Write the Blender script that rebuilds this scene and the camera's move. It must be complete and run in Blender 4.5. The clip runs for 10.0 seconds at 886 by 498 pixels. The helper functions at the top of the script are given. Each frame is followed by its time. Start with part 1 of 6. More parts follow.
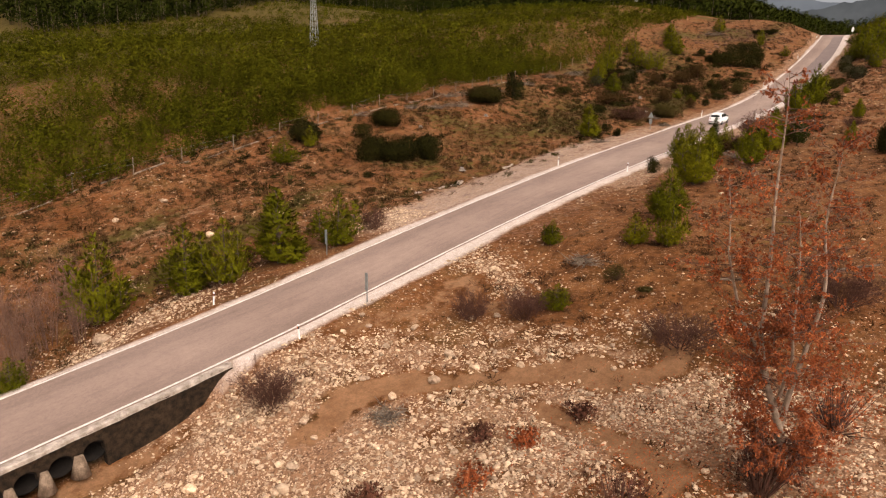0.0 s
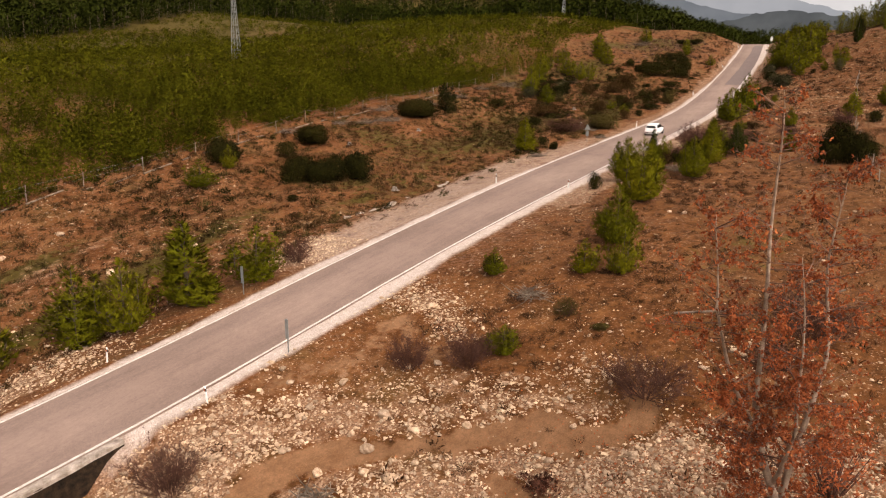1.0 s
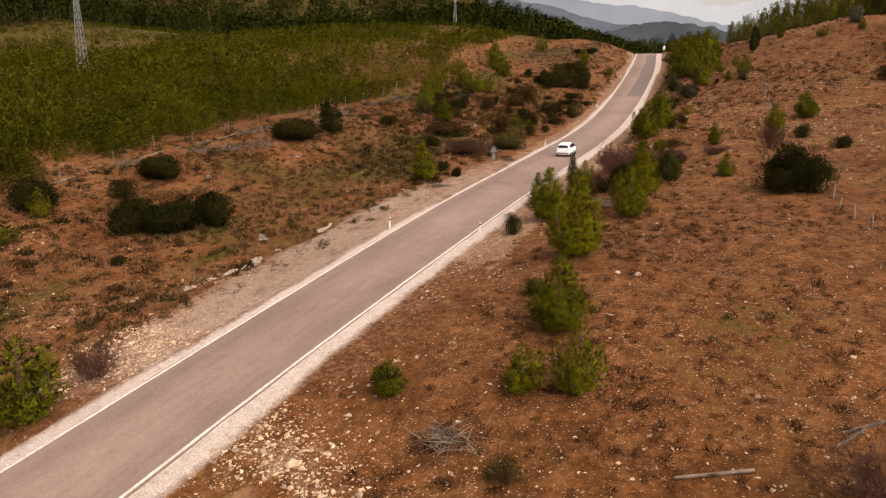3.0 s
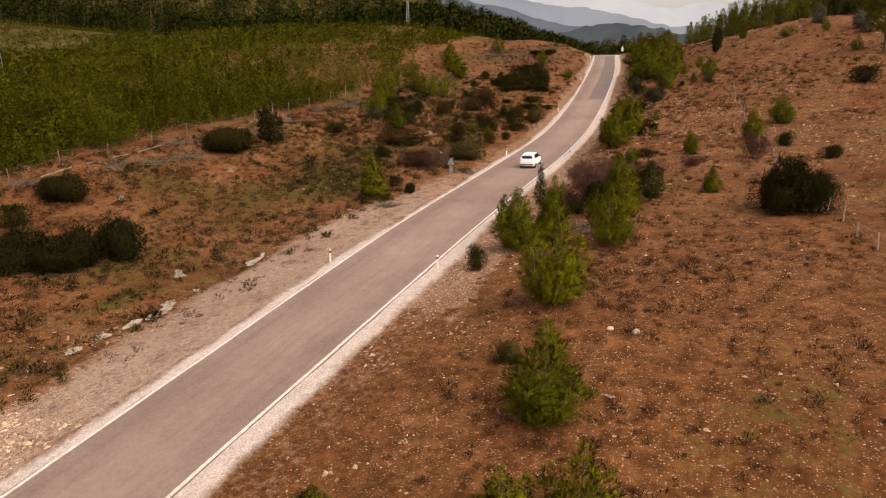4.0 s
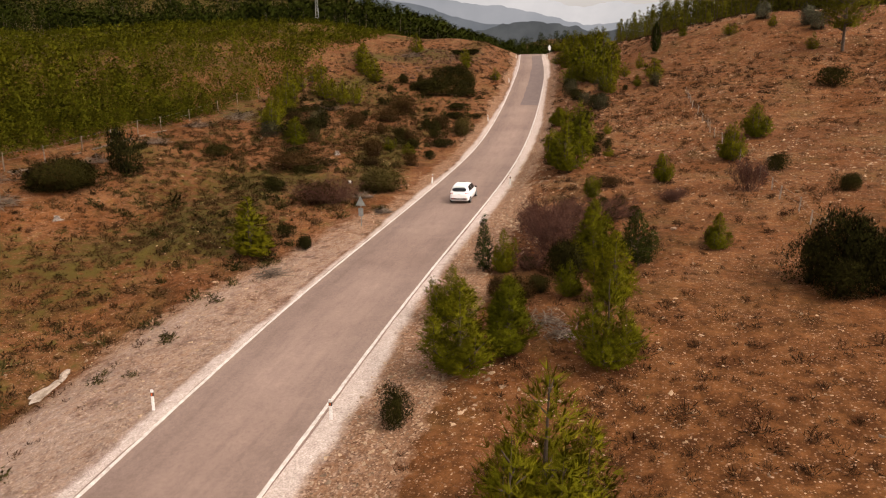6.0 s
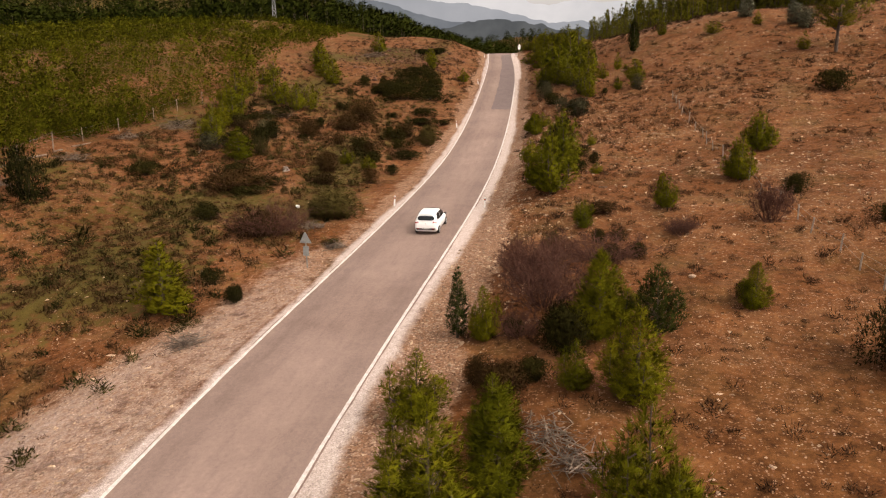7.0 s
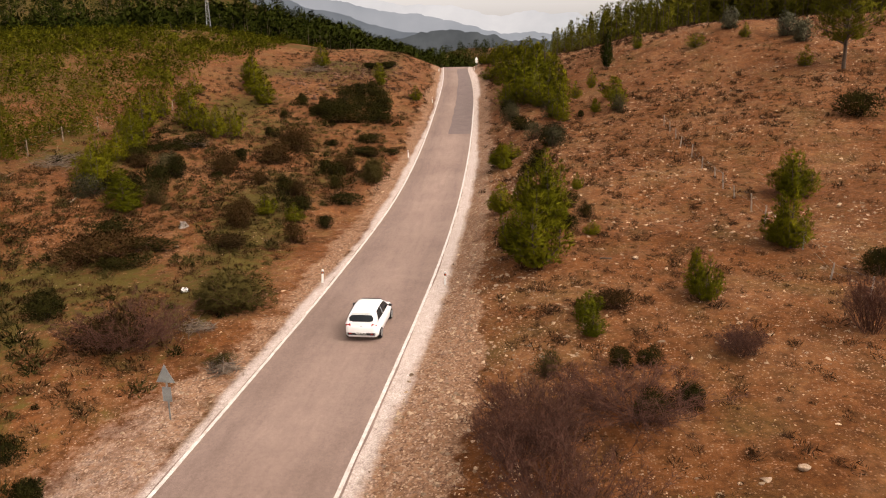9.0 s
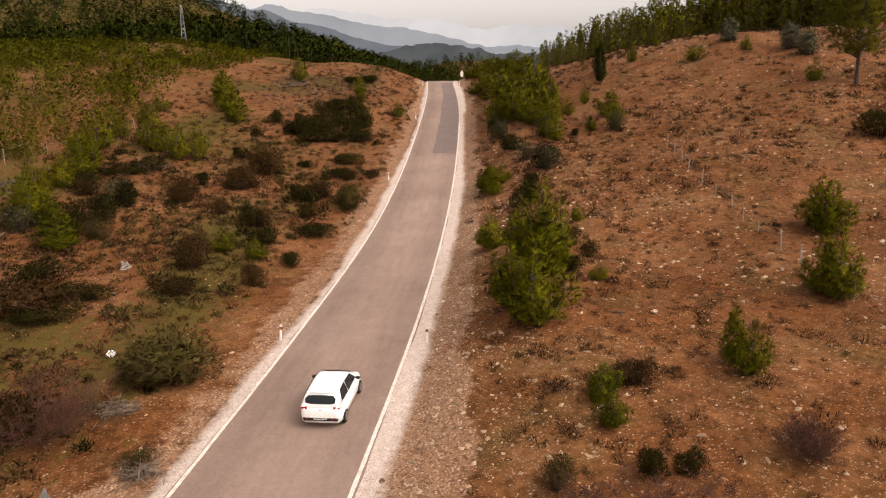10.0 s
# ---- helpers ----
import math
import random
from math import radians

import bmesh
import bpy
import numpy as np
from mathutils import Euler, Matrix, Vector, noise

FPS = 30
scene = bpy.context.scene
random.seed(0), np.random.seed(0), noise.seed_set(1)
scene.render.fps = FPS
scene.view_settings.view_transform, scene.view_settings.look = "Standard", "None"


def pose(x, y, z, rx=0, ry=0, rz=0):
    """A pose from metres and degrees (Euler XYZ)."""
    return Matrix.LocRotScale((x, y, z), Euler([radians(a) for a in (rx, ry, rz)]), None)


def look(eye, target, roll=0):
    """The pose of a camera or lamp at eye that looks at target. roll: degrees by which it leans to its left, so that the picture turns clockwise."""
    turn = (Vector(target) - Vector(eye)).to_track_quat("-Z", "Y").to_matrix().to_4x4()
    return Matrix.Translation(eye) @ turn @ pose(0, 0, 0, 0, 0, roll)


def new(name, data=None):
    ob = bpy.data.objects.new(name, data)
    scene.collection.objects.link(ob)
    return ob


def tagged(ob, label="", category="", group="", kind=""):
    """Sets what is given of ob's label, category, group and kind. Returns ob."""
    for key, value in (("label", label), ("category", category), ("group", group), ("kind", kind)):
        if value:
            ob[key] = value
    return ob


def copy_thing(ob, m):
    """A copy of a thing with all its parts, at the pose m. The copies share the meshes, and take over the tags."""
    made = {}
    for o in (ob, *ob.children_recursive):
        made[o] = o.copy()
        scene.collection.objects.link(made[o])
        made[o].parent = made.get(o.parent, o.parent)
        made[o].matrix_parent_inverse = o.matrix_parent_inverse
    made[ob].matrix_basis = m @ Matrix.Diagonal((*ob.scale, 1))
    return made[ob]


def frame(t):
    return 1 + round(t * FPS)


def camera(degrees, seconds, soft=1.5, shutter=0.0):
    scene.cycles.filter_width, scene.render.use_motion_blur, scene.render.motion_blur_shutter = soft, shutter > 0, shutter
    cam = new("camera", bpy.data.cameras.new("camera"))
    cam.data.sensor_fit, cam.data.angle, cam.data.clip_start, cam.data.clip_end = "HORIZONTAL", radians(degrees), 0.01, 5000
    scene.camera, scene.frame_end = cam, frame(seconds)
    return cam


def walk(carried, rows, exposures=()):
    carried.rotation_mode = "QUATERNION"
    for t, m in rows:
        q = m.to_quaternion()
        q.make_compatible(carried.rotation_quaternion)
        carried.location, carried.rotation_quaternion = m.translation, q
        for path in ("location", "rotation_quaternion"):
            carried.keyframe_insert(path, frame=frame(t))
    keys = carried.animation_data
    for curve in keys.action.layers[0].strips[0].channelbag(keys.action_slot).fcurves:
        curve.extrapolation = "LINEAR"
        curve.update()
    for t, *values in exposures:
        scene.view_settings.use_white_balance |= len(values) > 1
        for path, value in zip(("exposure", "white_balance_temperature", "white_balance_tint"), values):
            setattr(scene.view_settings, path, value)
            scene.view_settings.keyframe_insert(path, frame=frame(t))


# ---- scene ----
cam = camera(65.5, 10.0, 1.15)
PATH = [
    (0, (-3.041, -0.903, 12.185), (-1.575, 0.354, 11.665), 1.3),
    (0.5, (-1.408, 0.336, 12.245), (0.12, 1.525, 11.743), 0.9),
    (1, (0.451, 1.66, 12.343), (2.035, 2.78, 11.856), 0.7),
    (1.5, (2.543, 2.991, 12.372), (4.175, 4.048, 11.902), 0.4),
    (2, (5.22, 4.591, 12.407), (6.894, 5.586, 11.947), 0.1),
    (2.5, (8.393, 6.334, 12.659), (10.1, 7.269, 12.2), 0.1),
    (4, (18.617, 11.02, 13.249), (20.407, 11.787, 12.794), -0.1),
    (4.5, (22.279, 12.475, 13.478), (24.092, 13.188, 13.023), -0.2),
    (5, (25.99, 13.828, 13.774), (27.822, 14.488, 13.317), -0.3),
    (5.5, (29.593, 15.002, 14.055), (31.442, 15.614, 13.596), -0.5),
    (7, (41.824, 18.345, 15.073), (43.709, 18.819, 14.605), -0.8),
    (7.5, (45.765, 19.228, 15.4), (47.658, 19.668, 14.928), -0.8),
    (8, (49.623, 20.027, 15.766), (51.524, 20.433, 15.295), -0.8),
    (8.5, (52.561, 20.596, 16.041), (54.47, 20.975, 15.583), -0.8),
    (9, (55.798, 21.142, 16.318), (57.716, 21.494, 15.875), -0.9),
    (9.5, (58.706, 21.551, 16.509), (60.631, 21.884, 16.082), -0.9),
    (10, (61.96, 21.979, 16.726), (63.892, 22.293, 16.317), -1.0),
]
walk(cam, [(t, look(eye, target, roll)) for t, eye, target, roll in PATH], exposures=[(0.0, -0.20, 7350, 17), (2.0, -0.24, 7350, 17), (4.5, -0.34, 7350, 17), (5.5, -0.34, 7350, 17), (7.0, -0.23, 7350, 17), (8.5, -0.17, 7350, 17), (10.0, -0.26, 7350, 17)])

# ---- daylight: overcast sky, soft high sun ----
world = bpy.data.worlds.new("overcast_sky")
scene.world = world
world.use_nodes = True
wn, wl = world.node_tree.nodes, world.node_tree.links
wn.clear()
sky = wn.new("ShaderNodeTexSky")
sky.sky_type = "NISHITA"
sky.sun_disc = False
sky.sun_elevation, sky.sun_rotation = radians(48), radians(200)
sky.air_density, sky.dust_density, sky.ozone_density = 1.0, 6.0, 1.0
grey = wn.new("ShaderNodeHueSaturation")
grey.inputs["Saturation"].default_value = 0.13
grey.inputs["Value"].default_value = 2.9
back = wn.new("ShaderNodeBackground")
back.inputs["Strength"].default_value = 0.13
wout = wn.new("ShaderNodeOutputWorld")
wl.new(sky.outputs[0], grey.inputs["Color"])
wl.new(grey.outputs[0], back.inputs["Color"])
wl.new(back.outputs[0], wout.inputs["Surface"])
sun_lamp = bpy.data.lights.new("sun", "SUN")
sun_lamp.energy, sun_lamp.angle, sun_lamp.color = 0.3, radians(14), (1.0, 0.90, 0.78)
sun = new("sun", sun_lamp)
sun.matrix_world = look((0, 0, 60), (0 + 30, 25, 10))

# ---- materials ----
def material(name, rough=0.9, metal=0.0):
    """A node material with its tree, its shader and a way to add nodes."""
    m = bpy.data.materials.new(name)
    m.use_nodes = True
    t = m.node_tree
    b = t.nodes["Principled BSDF"]
    b.inputs["Roughness"].default_value = rough
    b.inputs["Metallic"].default_value = metal
    b.inputs["Specular IOR Level"].default_value = 0.12
    return m, t, b


def noise_node(t, size, detail=4.0, rough=0.55, kind="ShaderNodeTexNoise"):
    """Noise over the object's own metres; size is that of one blotch."""
    c = t.nodes.new("ShaderNodeTexCoord")
    n = t.nodes.new(kind)
    n.inputs["Scale"].default_value = 1.0 / size
    if kind == "ShaderNodeTexNoise":
        n.inputs["Detail"].default_value, n.inputs["Roughness"].default_value = detail, rough
    t.links.new(c.outputs["Object"], n.inputs["Vector"])
    return n


def ramp(t, source, stops):
    r = t.nodes.new("ShaderNodeValToRGB")
    e = r.color_ramp.elements
    while len(e) < len(stops):
        e.new(0.5)
    for slot, (at, colour) in zip(e, stops):
        slot.position, slot.color = at, (*colour, 1)
    t.links.new(source, r.inputs["Fac"])
    return r.outputs["Color"]


def mix(t, fac, a, b, how="MIX"):
    n = t.nodes.new("ShaderNodeMix")
    n.data_type, n.blend_type = "RGBA", how
    for socket, value in ((n.inputs[0], fac), (n.inputs[6], a), (n.inputs[7], b)):
        if isinstance(value, bpy.types.NodeSocket):
            t.links.new(value, socket)
        elif isinstance(value, (int, float)):
            socket.default_value = value
        else:
            socket.default_value = (*value, 1)
    return n.outputs[2]


def relief(t, b, source, strength, depth):
    n = t.nodes.new("ShaderNodeBump")
    n.inputs["Strength"].default_value, n.inputs["Distance"].default_value = strength, depth
    t.links.new(source, n.inputs["Height"])
    t.links.new(n.outputs[0], b.inputs["Normal"])


def blotched(name, dark, light, size=0.3, fine=0.02, rough=0.9, depth=0.01, metal=0.0, spread=0.0):
    """A surface of two tones in blotches, with finer grain over them and a fine relief; spread varies it from piece to piece."""
    m, t, b = material(name, rough, metal)
    big, small = noise_node(t, size), noise_node(t, fine, 6)
    base = ramp(t, big.outputs["Fac"], [(0.3, dark), (0.72, light)])
    grain = ramp(t, small.outputs["Fac"], [(0.3, (0.72, 0.72, 0.72)), (0.7, (1.15, 1.15, 1.15))])
    col = mix(t, 1.0, base, grain, "MULTIPLY")
    if spread:
        g = t.nodes.new("ShaderNodeNewGeometry")
        o = t.nodes.new("ShaderNodeObjectInfo")
        add = t.nodes.new("ShaderNodeMath")
        add.operation = "ADD"
        t.links.new(g.outputs["Random Per Island"], add.inputs[0])
        t.links.new(o.outputs["Random"], add.inputs[1])
        frac = t.nodes.new("ShaderNodeMath")
        frac.operation = "FRACT"
        t.links.new(add.outputs[0], frac.inputs[0])
        lo, hi = 1 - spread, 1 + spread
        vary = ramp(t, frac.outputs[0], [(0.0, (lo, lo, lo)), (1.0, (hi, hi, hi * 0.96))])
        col = mix(t, 1.0, col, vary, "MULTIPLY")
    t.links.new(col, b.inputs["Base Color"])
    relief(t, b, small.outputs["Fac"], 0.6, depth)
    return m


def foliage(name, dark, light, tip, rough=0.75, patch=1.1, swing=0.3):
    """Leaves and needles: tone varies from clump to clump and from plant to plant, with some light passing through."""
    m, t, b = material(name, rough)
    g = t.nodes.new("ShaderNodeNewGeometry")
    o = t.nodes.new("ShaderNodeObjectInfo")
    base = ramp(t, g.outputs["Random Per Island"], [(0.0, dark), (0.35, light), (0.8, light), (1.0, tip)])
    big = noise_node(t, patch, 2)
    tone = ramp(t, big.outputs["Fac"], [(0.3, (1 - swing, 1 - swing, 1 - swing)), (0.7, (1 + 0.8 * swing, 1 + 0.7 * swing, 1 + 0.3 * swing))])
    col = mix(t, 1.0, base, tone, "MULTIPLY")
    each = ramp(t, o.outputs["Random"], [(0.0, (0.78, 0.82, 0.8)), (1.0, (1.22, 1.15, 1.0))])
    col = mix(t, 1.0, col, each, "MULTIPLY")
    t.links.new(col, b.inputs["Base Color"])
    b.inputs["Specular IOR Level"].default_value = 0.0
    return m


def ground_material():
    """Stony red-brown earth; masks on the mesh tell pale gravel, grass and orange soil."""
    m, t, b = material("stony_earth", 0.95)
    b.inputs["Specular IOR Level"].default_value = 0.06
    a = t.nodes.new("ShaderNodeAttribute")
    a.attribute_name = "cover"
    sep = t.nodes.new("ShaderNodeSeparateColor")
    t.links.new(a.outputs["Color"], sep.inputs[0])
    big, mid, fine = noise_node(t, 6.0, 5), noise_node(t, 0.9, 6, 0.65), noise_node(t, 0.06, 4, 0.7)
    earth = ramp(t, big.outputs["Fac"], [(0.3, (0.076, 0.026, 0.007)), (0.5, (0.120, 0.045, 0.015)), (0.7, (0.156, 0.067, 0.026))])
    patch = ramp(t, mid.outputs["Fac"], [(0.32, (0.66, 0.64, 0.62)), (0.52, (1.0, 1.0, 1.0)), (0.70, (1.28, 1.28, 1.26))])
    mottle = noise_node(t, 0.32, 5, 0.7)
    patch = mix(t, 1.0, patch, ramp(t, mottle.outputs["Fac"], [(0.34, (0.62, 0.60, 0.58)), (0.5, (1.0, 1.0, 1.0)), (0.66, (1.32, 1.34, 1.38))]), "MULTIPLY")
    drift = noise_node(t, 2.4, 5, 0.6)
    earth = mix(t, ramp(t, drift.outputs["Fac"], [(0.30, (0.75, 0.75, 0.75)), (0.46, (0, 0, 0))]), earth, (0.064, 0.031, 0.011))
    earth = mix(t, ramp(t, drift.outputs["Fac"], [(0.54, (0, 0, 0)), (0.70, (0.8, 0.8, 0.8))]), earth, (0.160, 0.076, 0.032))
    moss = noise_node(t, 3.7, 6, 0.65)
    earth = mix(t, ramp(t, moss.outputs["Fac"], [(0.50, (0, 0, 0)), (0.66, (0.6, 0.6, 0.6))]), earth, (0.088, 0.052, 0.016))
    earth = mix(t, ramp(t, moss.outputs["Fac"], [(0.32, (0.6, 0.6, 0.6)), (0.46, (0, 0, 0))]), earth, (0.125, 0.043, 0.012))
    earth = mix(t, 1.0, earth, patch, "MULTIPLY")
    orange = mix(t, 1.0, ramp(t, mid.outputs["Fac"], [(0.3, (0.077, 0.027, 0.008)), (0.7, (0.130, 0.053, 0.018))]), patch, "MULTIPLY")
    grass = ramp(t, mid.outputs["Fac"], [(0.3, (0.040, 0.026, 0.006)), (0.7, (0.082, 0.058, 0.013))])
    # pebbles of many tones
    peb = noise_node(t, 0.075, kind="ShaderNodeTexVoronoi")
    peb2 = noise_node(t, 0.035, kind="ShaderNodeTexVoronoi")
    tone = t.nodes.new("ShaderNodeSeparateColor")
    t.links.new(peb.outputs["Color"], tone.inputs[0])
    stones = ramp(t, tone.outputs[0], [(0.0, (0.115, 0.056, 0.031)), (0.55, (0.21, 0.118, 0.071)), (1.0, (0.42, 0.282, 0.192))])
    gap = ramp(t, peb.outputs["Distance"], [(0.35, (1, 1, 1)), (0.8, (0.55, 0.50, 0.45))])
    stones = mix(t, 1.0, stones, gap, "MULTIPLY")
    clump = noise_node(t, 0.22, 5, 0.7)
    sand = ramp(t, mid.outputs["Fac"], [(0.3, (0.155, 0.074, 0.037)), (0.7, (0.26, 0.142, 0.079))])
    stones = mix(t, ramp(t, clump.outputs["Fac"], [(0.40, (0, 0, 0)), (0.56, (1, 1, 1))]), sand, stones)
    # loose chips over the bare earth
    chips = ramp(t, tone.outputs[1], [(0.52, (0, 0, 0)), (0.55, (1, 1, 1))])
    reach = t.nodes.new("ShaderNodeMath")
    reach.operation = "MULTIPLY_ADD"
    t.links.new(tone.outputs[2], reach.inputs[0])
    reach.inputs[1].default_value = -0.55
    t.links.new(peb.outputs["Distance"], reach.inputs[2])
    where = ramp(t, reach.outputs[0], [(0.0, (1, 1, 1)), (0.08, (0, 0, 0))])
    chip = mix(t, 1.0, chips, where, "MULTIPLY")
    chip = mix(t, 1.0, chip, ramp(t, big.outputs["Fac"], [(0.3, (0.3, 0.3, 0.3)), (0.6, (1, 1, 1))]), "MULTIPLY")
    col = mix(t, sep.outputs[2], earth, orange)
    col = mix(t, chip, col, stones)
    edge = t.nodes.new("ShaderNodeMath")
    edge.operation = "MULTIPLY_ADD"
    t.links.new(mid.outputs["Fac"], edge.inputs[0])
    edge.inputs[1].default_value = 1.6
    edge.inputs[2].default_value = -0.8

    def mask(source):
        s = t.nodes.new("ShaderNodeMath")
        s.operation = "ADD"
        t.links.new(source, s.inputs[0])
        t.links.new(edge.outputs[0], s.inputs[1])
        return ramp(t, s.outputs[0], [(0.36, (0, 0, 0)), (0.62, (1, 1, 1))])

    col = mix(t, mask(sep.outputs[1]), col, grass)
    col = mix(t, mask(sep.outputs[0]), col, stones)
    # sand washed out by the stream
    sandy = t.nodes.new("ShaderNodeAttribute")
    sandy.attribute_name = "sand"
    washed = mix(t, 1.0, ramp(t, mid.outputs["Fac"], [(0.3, (0.140, 0.066, 0.030)), (0.7, (0.215, 0.112, 0.057))]), ramp(t, mottle.outputs["Fac"], [(0.3, (0.78, 0.78, 0.78)), (0.7, (1.2, 1.2, 1.2))]), "MULTIPLY")
    col = mix(t, mask(sandy.outputs["Fac"]), col, washed)
    # crushed pale gravel beside the asphalt
    pale = mix(t, 1.0, ramp(t, fine.outputs["Fac"], [(0.3, (0.31, 0.243, 0.207)), (0.7, (0.52, 0.435, 0.385))]), ramp(t, mottle.outputs["Fac"], [(0.3, (0.82, 0.80, 0.78)), (0.7, (1.12, 1.12, 1.12))]), "MULTIPLY")
    al = t.nodes.new("ShaderNodeMath")
    al.operation = "ADD"
    t.links.new(a.outputs["Alpha"], al.inputs[0])
    sm = t.nodes.new("ShaderNodeMath")
    sm.operation = "MULTIPLY_ADD"
    t.links.new(mottle.outputs["Fac"], sm.inputs[0])
    sm.inputs[1].default_value, sm.inputs[2].default_value = 0.6, -0.3
    t.links.new(sm.outputs[0], al.inputs[1])
    col = mix(t, ramp(t, al.outputs[0], [(0.12, (0, 0, 0)), (0.9, (1, 1, 1))]), col, pale)
    col = mix(t, 1.0, col, ramp(t, fine.outputs["Fac"], [(0.3, (0.78, 0.78, 0.78)), (0.7, (1.15, 1.15, 1.15))]), "MULTIPLY")
    t.links.new(col, b.inputs["Base Color"])
    hgt = mix(t, 0.5, fine.outputs["Fac"], peb2.outputs["Distance"])
    relief(t, b, hgt, 0.7, 0.05)
    return m


def asphalt_material():
    m, t, b = material("worn_asphalt", 0.9)
    big, mid, fine = noise_node(t, 7.0, 4), noise_node(t, 0.8, 5), noise_node(t, 0.02, 3)
    u = t.nodes.new("ShaderNodeUVMap")
    sep = t.nodes.new("ShaderNodeSeparateXYZ")
    t.links.new(u.outputs[0], sep.inputs[0])
    base = ramp(t, big.outputs["Fac"], [(0.3, (0.176, 0.120, 0.096)), (0.7, (0.222, 0.155, 0.126))])
    base = mix(t, 1.0, base, ramp(t, mid.outputs["Fac"], [(0.3, (0.94, 0.94, 0.94)), (0.7, (1.05, 1.05, 1.05))]), "MULTIPLY")
    # darker ruts where the wheels run
    rut = ramp(t, sep.outputs[0], [(0.10, (1.06, 1.06, 1.06)), (0.26, (0.91, 0.91, 0.91)), (0.40, (1.05, 1.05, 1.05)), (0.58, (1.03, 1.03, 1.03)), (0.72, (0.85, 0.85, 0.85)), (0.9, (1.07, 1.07, 1.07))])
    base = mix(t, 1.0, base, rut, "MULTIPLY")
    base = mix(t, 1.0, base, ramp(t, fine.outputs["Fac"], [(0.3, (0.8, 0.8, 0.8)), (0.7, (1.18, 1.18, 1.18))]), "MULTIPLY")
    grit = noise_node(t, 0.14, 4, 0.65)
    base = mix(t, 1.0, base, ramp(t, grit.outputs["Fac"], [(0.32, (0.90, 0.90, 0.90)), (0.68, (1.08, 1.08, 1.08))]), "MULTIPLY")
    # long streaks and scuffs along the driving direction
    stretch = t.nodes.new("ShaderNodeMapping")
    stretch.inputs["Scale"].default_value = (26.0, 3.0, 1.0)
    t.links.new(u.outputs[0], stretch.inputs["Vector"])
    streak = t.nodes.new("ShaderNodeTexNoise")
    streak.inputs["Scale"].default_value, streak.inputs["Detail"].default_value = 1.0, 5.0
    t.links.new(stretch.outputs[0], streak.inputs["Vector"])
    base = mix(t, 1.0, base, ramp(t, streak.outputs["Fac"], [(0.30, (0.90, 0.90, 0.90)), (0.5, (1.0, 1.0, 1.0)), (0.75, (1.05, 1.05, 1.045))]), "MULTIPLY")
    t.links.new(base, b.inputs["Base Color"])
    relief(t, b, fine.outputs["Fac"], 0.5, 0.006)
    return m


EARTH = ground_material()
ASPHALT = asphalt_material()
TAR = blotched("fresh_asphalt", (0.128, 0.094, 0.084), (0.158, 0.118, 0.104), 1.2, 0.02, 0.9, 0.005)
LINE = blotched("road_paint", (0.40, 0.345, 0.30), (0.62, 0.57, 0.52), 0.25, 0.03, 0.7, 0.002)
BARK = blotched("grey_brown_bark", (0.045, 0.030, 0.021), (0.105, 0.075, 0.055), 0.12, 0.02, 0.95, 0.015)
PALE_BARK = blotched("pale_bark", (0.15, 0.100, 0.070), (0.33, 0.235, 0.170), 0.18, 0.02, 0.95, 0.01)
TWIG = blotched("bare_twigs", (0.046, 0.019, 0.012), (0.098, 0.043, 0.029), 0.5, 0.05, 0.95, 0.004, spread=0.3)
# darker copy of the twig colour, with the shade inside dense foliage painted in
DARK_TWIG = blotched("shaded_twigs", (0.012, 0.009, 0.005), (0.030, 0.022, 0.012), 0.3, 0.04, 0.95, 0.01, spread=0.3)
NEEDLES = foliage("pine_needles", (0.056, 0.055, 0.004), (0.088, 0.086, 0.006), (0.130, 0.121, 0.010))
DARK_PINE = foliage("forest_needles", (0.014, 0.018, 0.004), (0.020, 0.025, 0.005), (0.029, 0.034, 0.007), patch=9.0, swing=0.45)
MAQUIS = foliage("dark_leaves", (0.011, 0.010, 0.0035), (0.019, 0.017, 0.0055), (0.036, 0.030, 0.010))
DARK_HEATH = foliage("dark_brown_heath", (0.021, 0.012, 0.006), (0.035, 0.020, 0.009), (0.058, 0.034, 0.016))
MAQUIS_GREEN = foliage("dark_fir_needles", (0.016, 0.020, 0.005), (0.027, 0.033, 0.008), (0.046, 0.052, 0.014))
HEATH = foliage("brown_heath", (0.034, 0.019, 0.009), (0.050, 0.029, 0.014), (0.078, 0.047, 0.023))
RUSSET = foliage("russet_leaves", (0.175, 0.044, 0.020), (0.300, 0.080, 0.033), (0.45, 0.150, 0.062))
STONE = blotched("limestone", (0.24, 0.148, 0.090), (0.58, 0.42, 0.295), 0.3, 0.03, 0.9, 0.02, spread=0.35)
# stains, with the headwall's shade painted into the same dark tones
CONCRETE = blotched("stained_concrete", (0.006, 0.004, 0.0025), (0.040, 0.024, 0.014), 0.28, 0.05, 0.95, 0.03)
STEEL = blotched("galvanised_steel", (0.15, 0.15, 0.145), (0.27, 0.27, 0.26), 0.4, 0.03, 0.5, 0.002, 0.6)
OLIVE = foliage("olive_leaves", (0.036, 0.028, 0.010), (0.053, 0.042, 0.015), (0.080, 0.064, 0.025))
GREY_LEAF = foliage("grey_green_leaves", (0.055, 0.053, 0.035), (0.105, 0.100, 0.068), (0.16, 0.15, 0.105))
GREY_SHRUB = foliage("grey_shrub_leaves", (0.034, 0.030, 0.016), (0.056, 0.050, 0.028), (0.090, 0.080, 0.048))
GRASS = foliage("short_grass", (0.060, 0.046, 0.014), (0.105, 0.082, 0.026), (0.19, 0.145, 0.060))
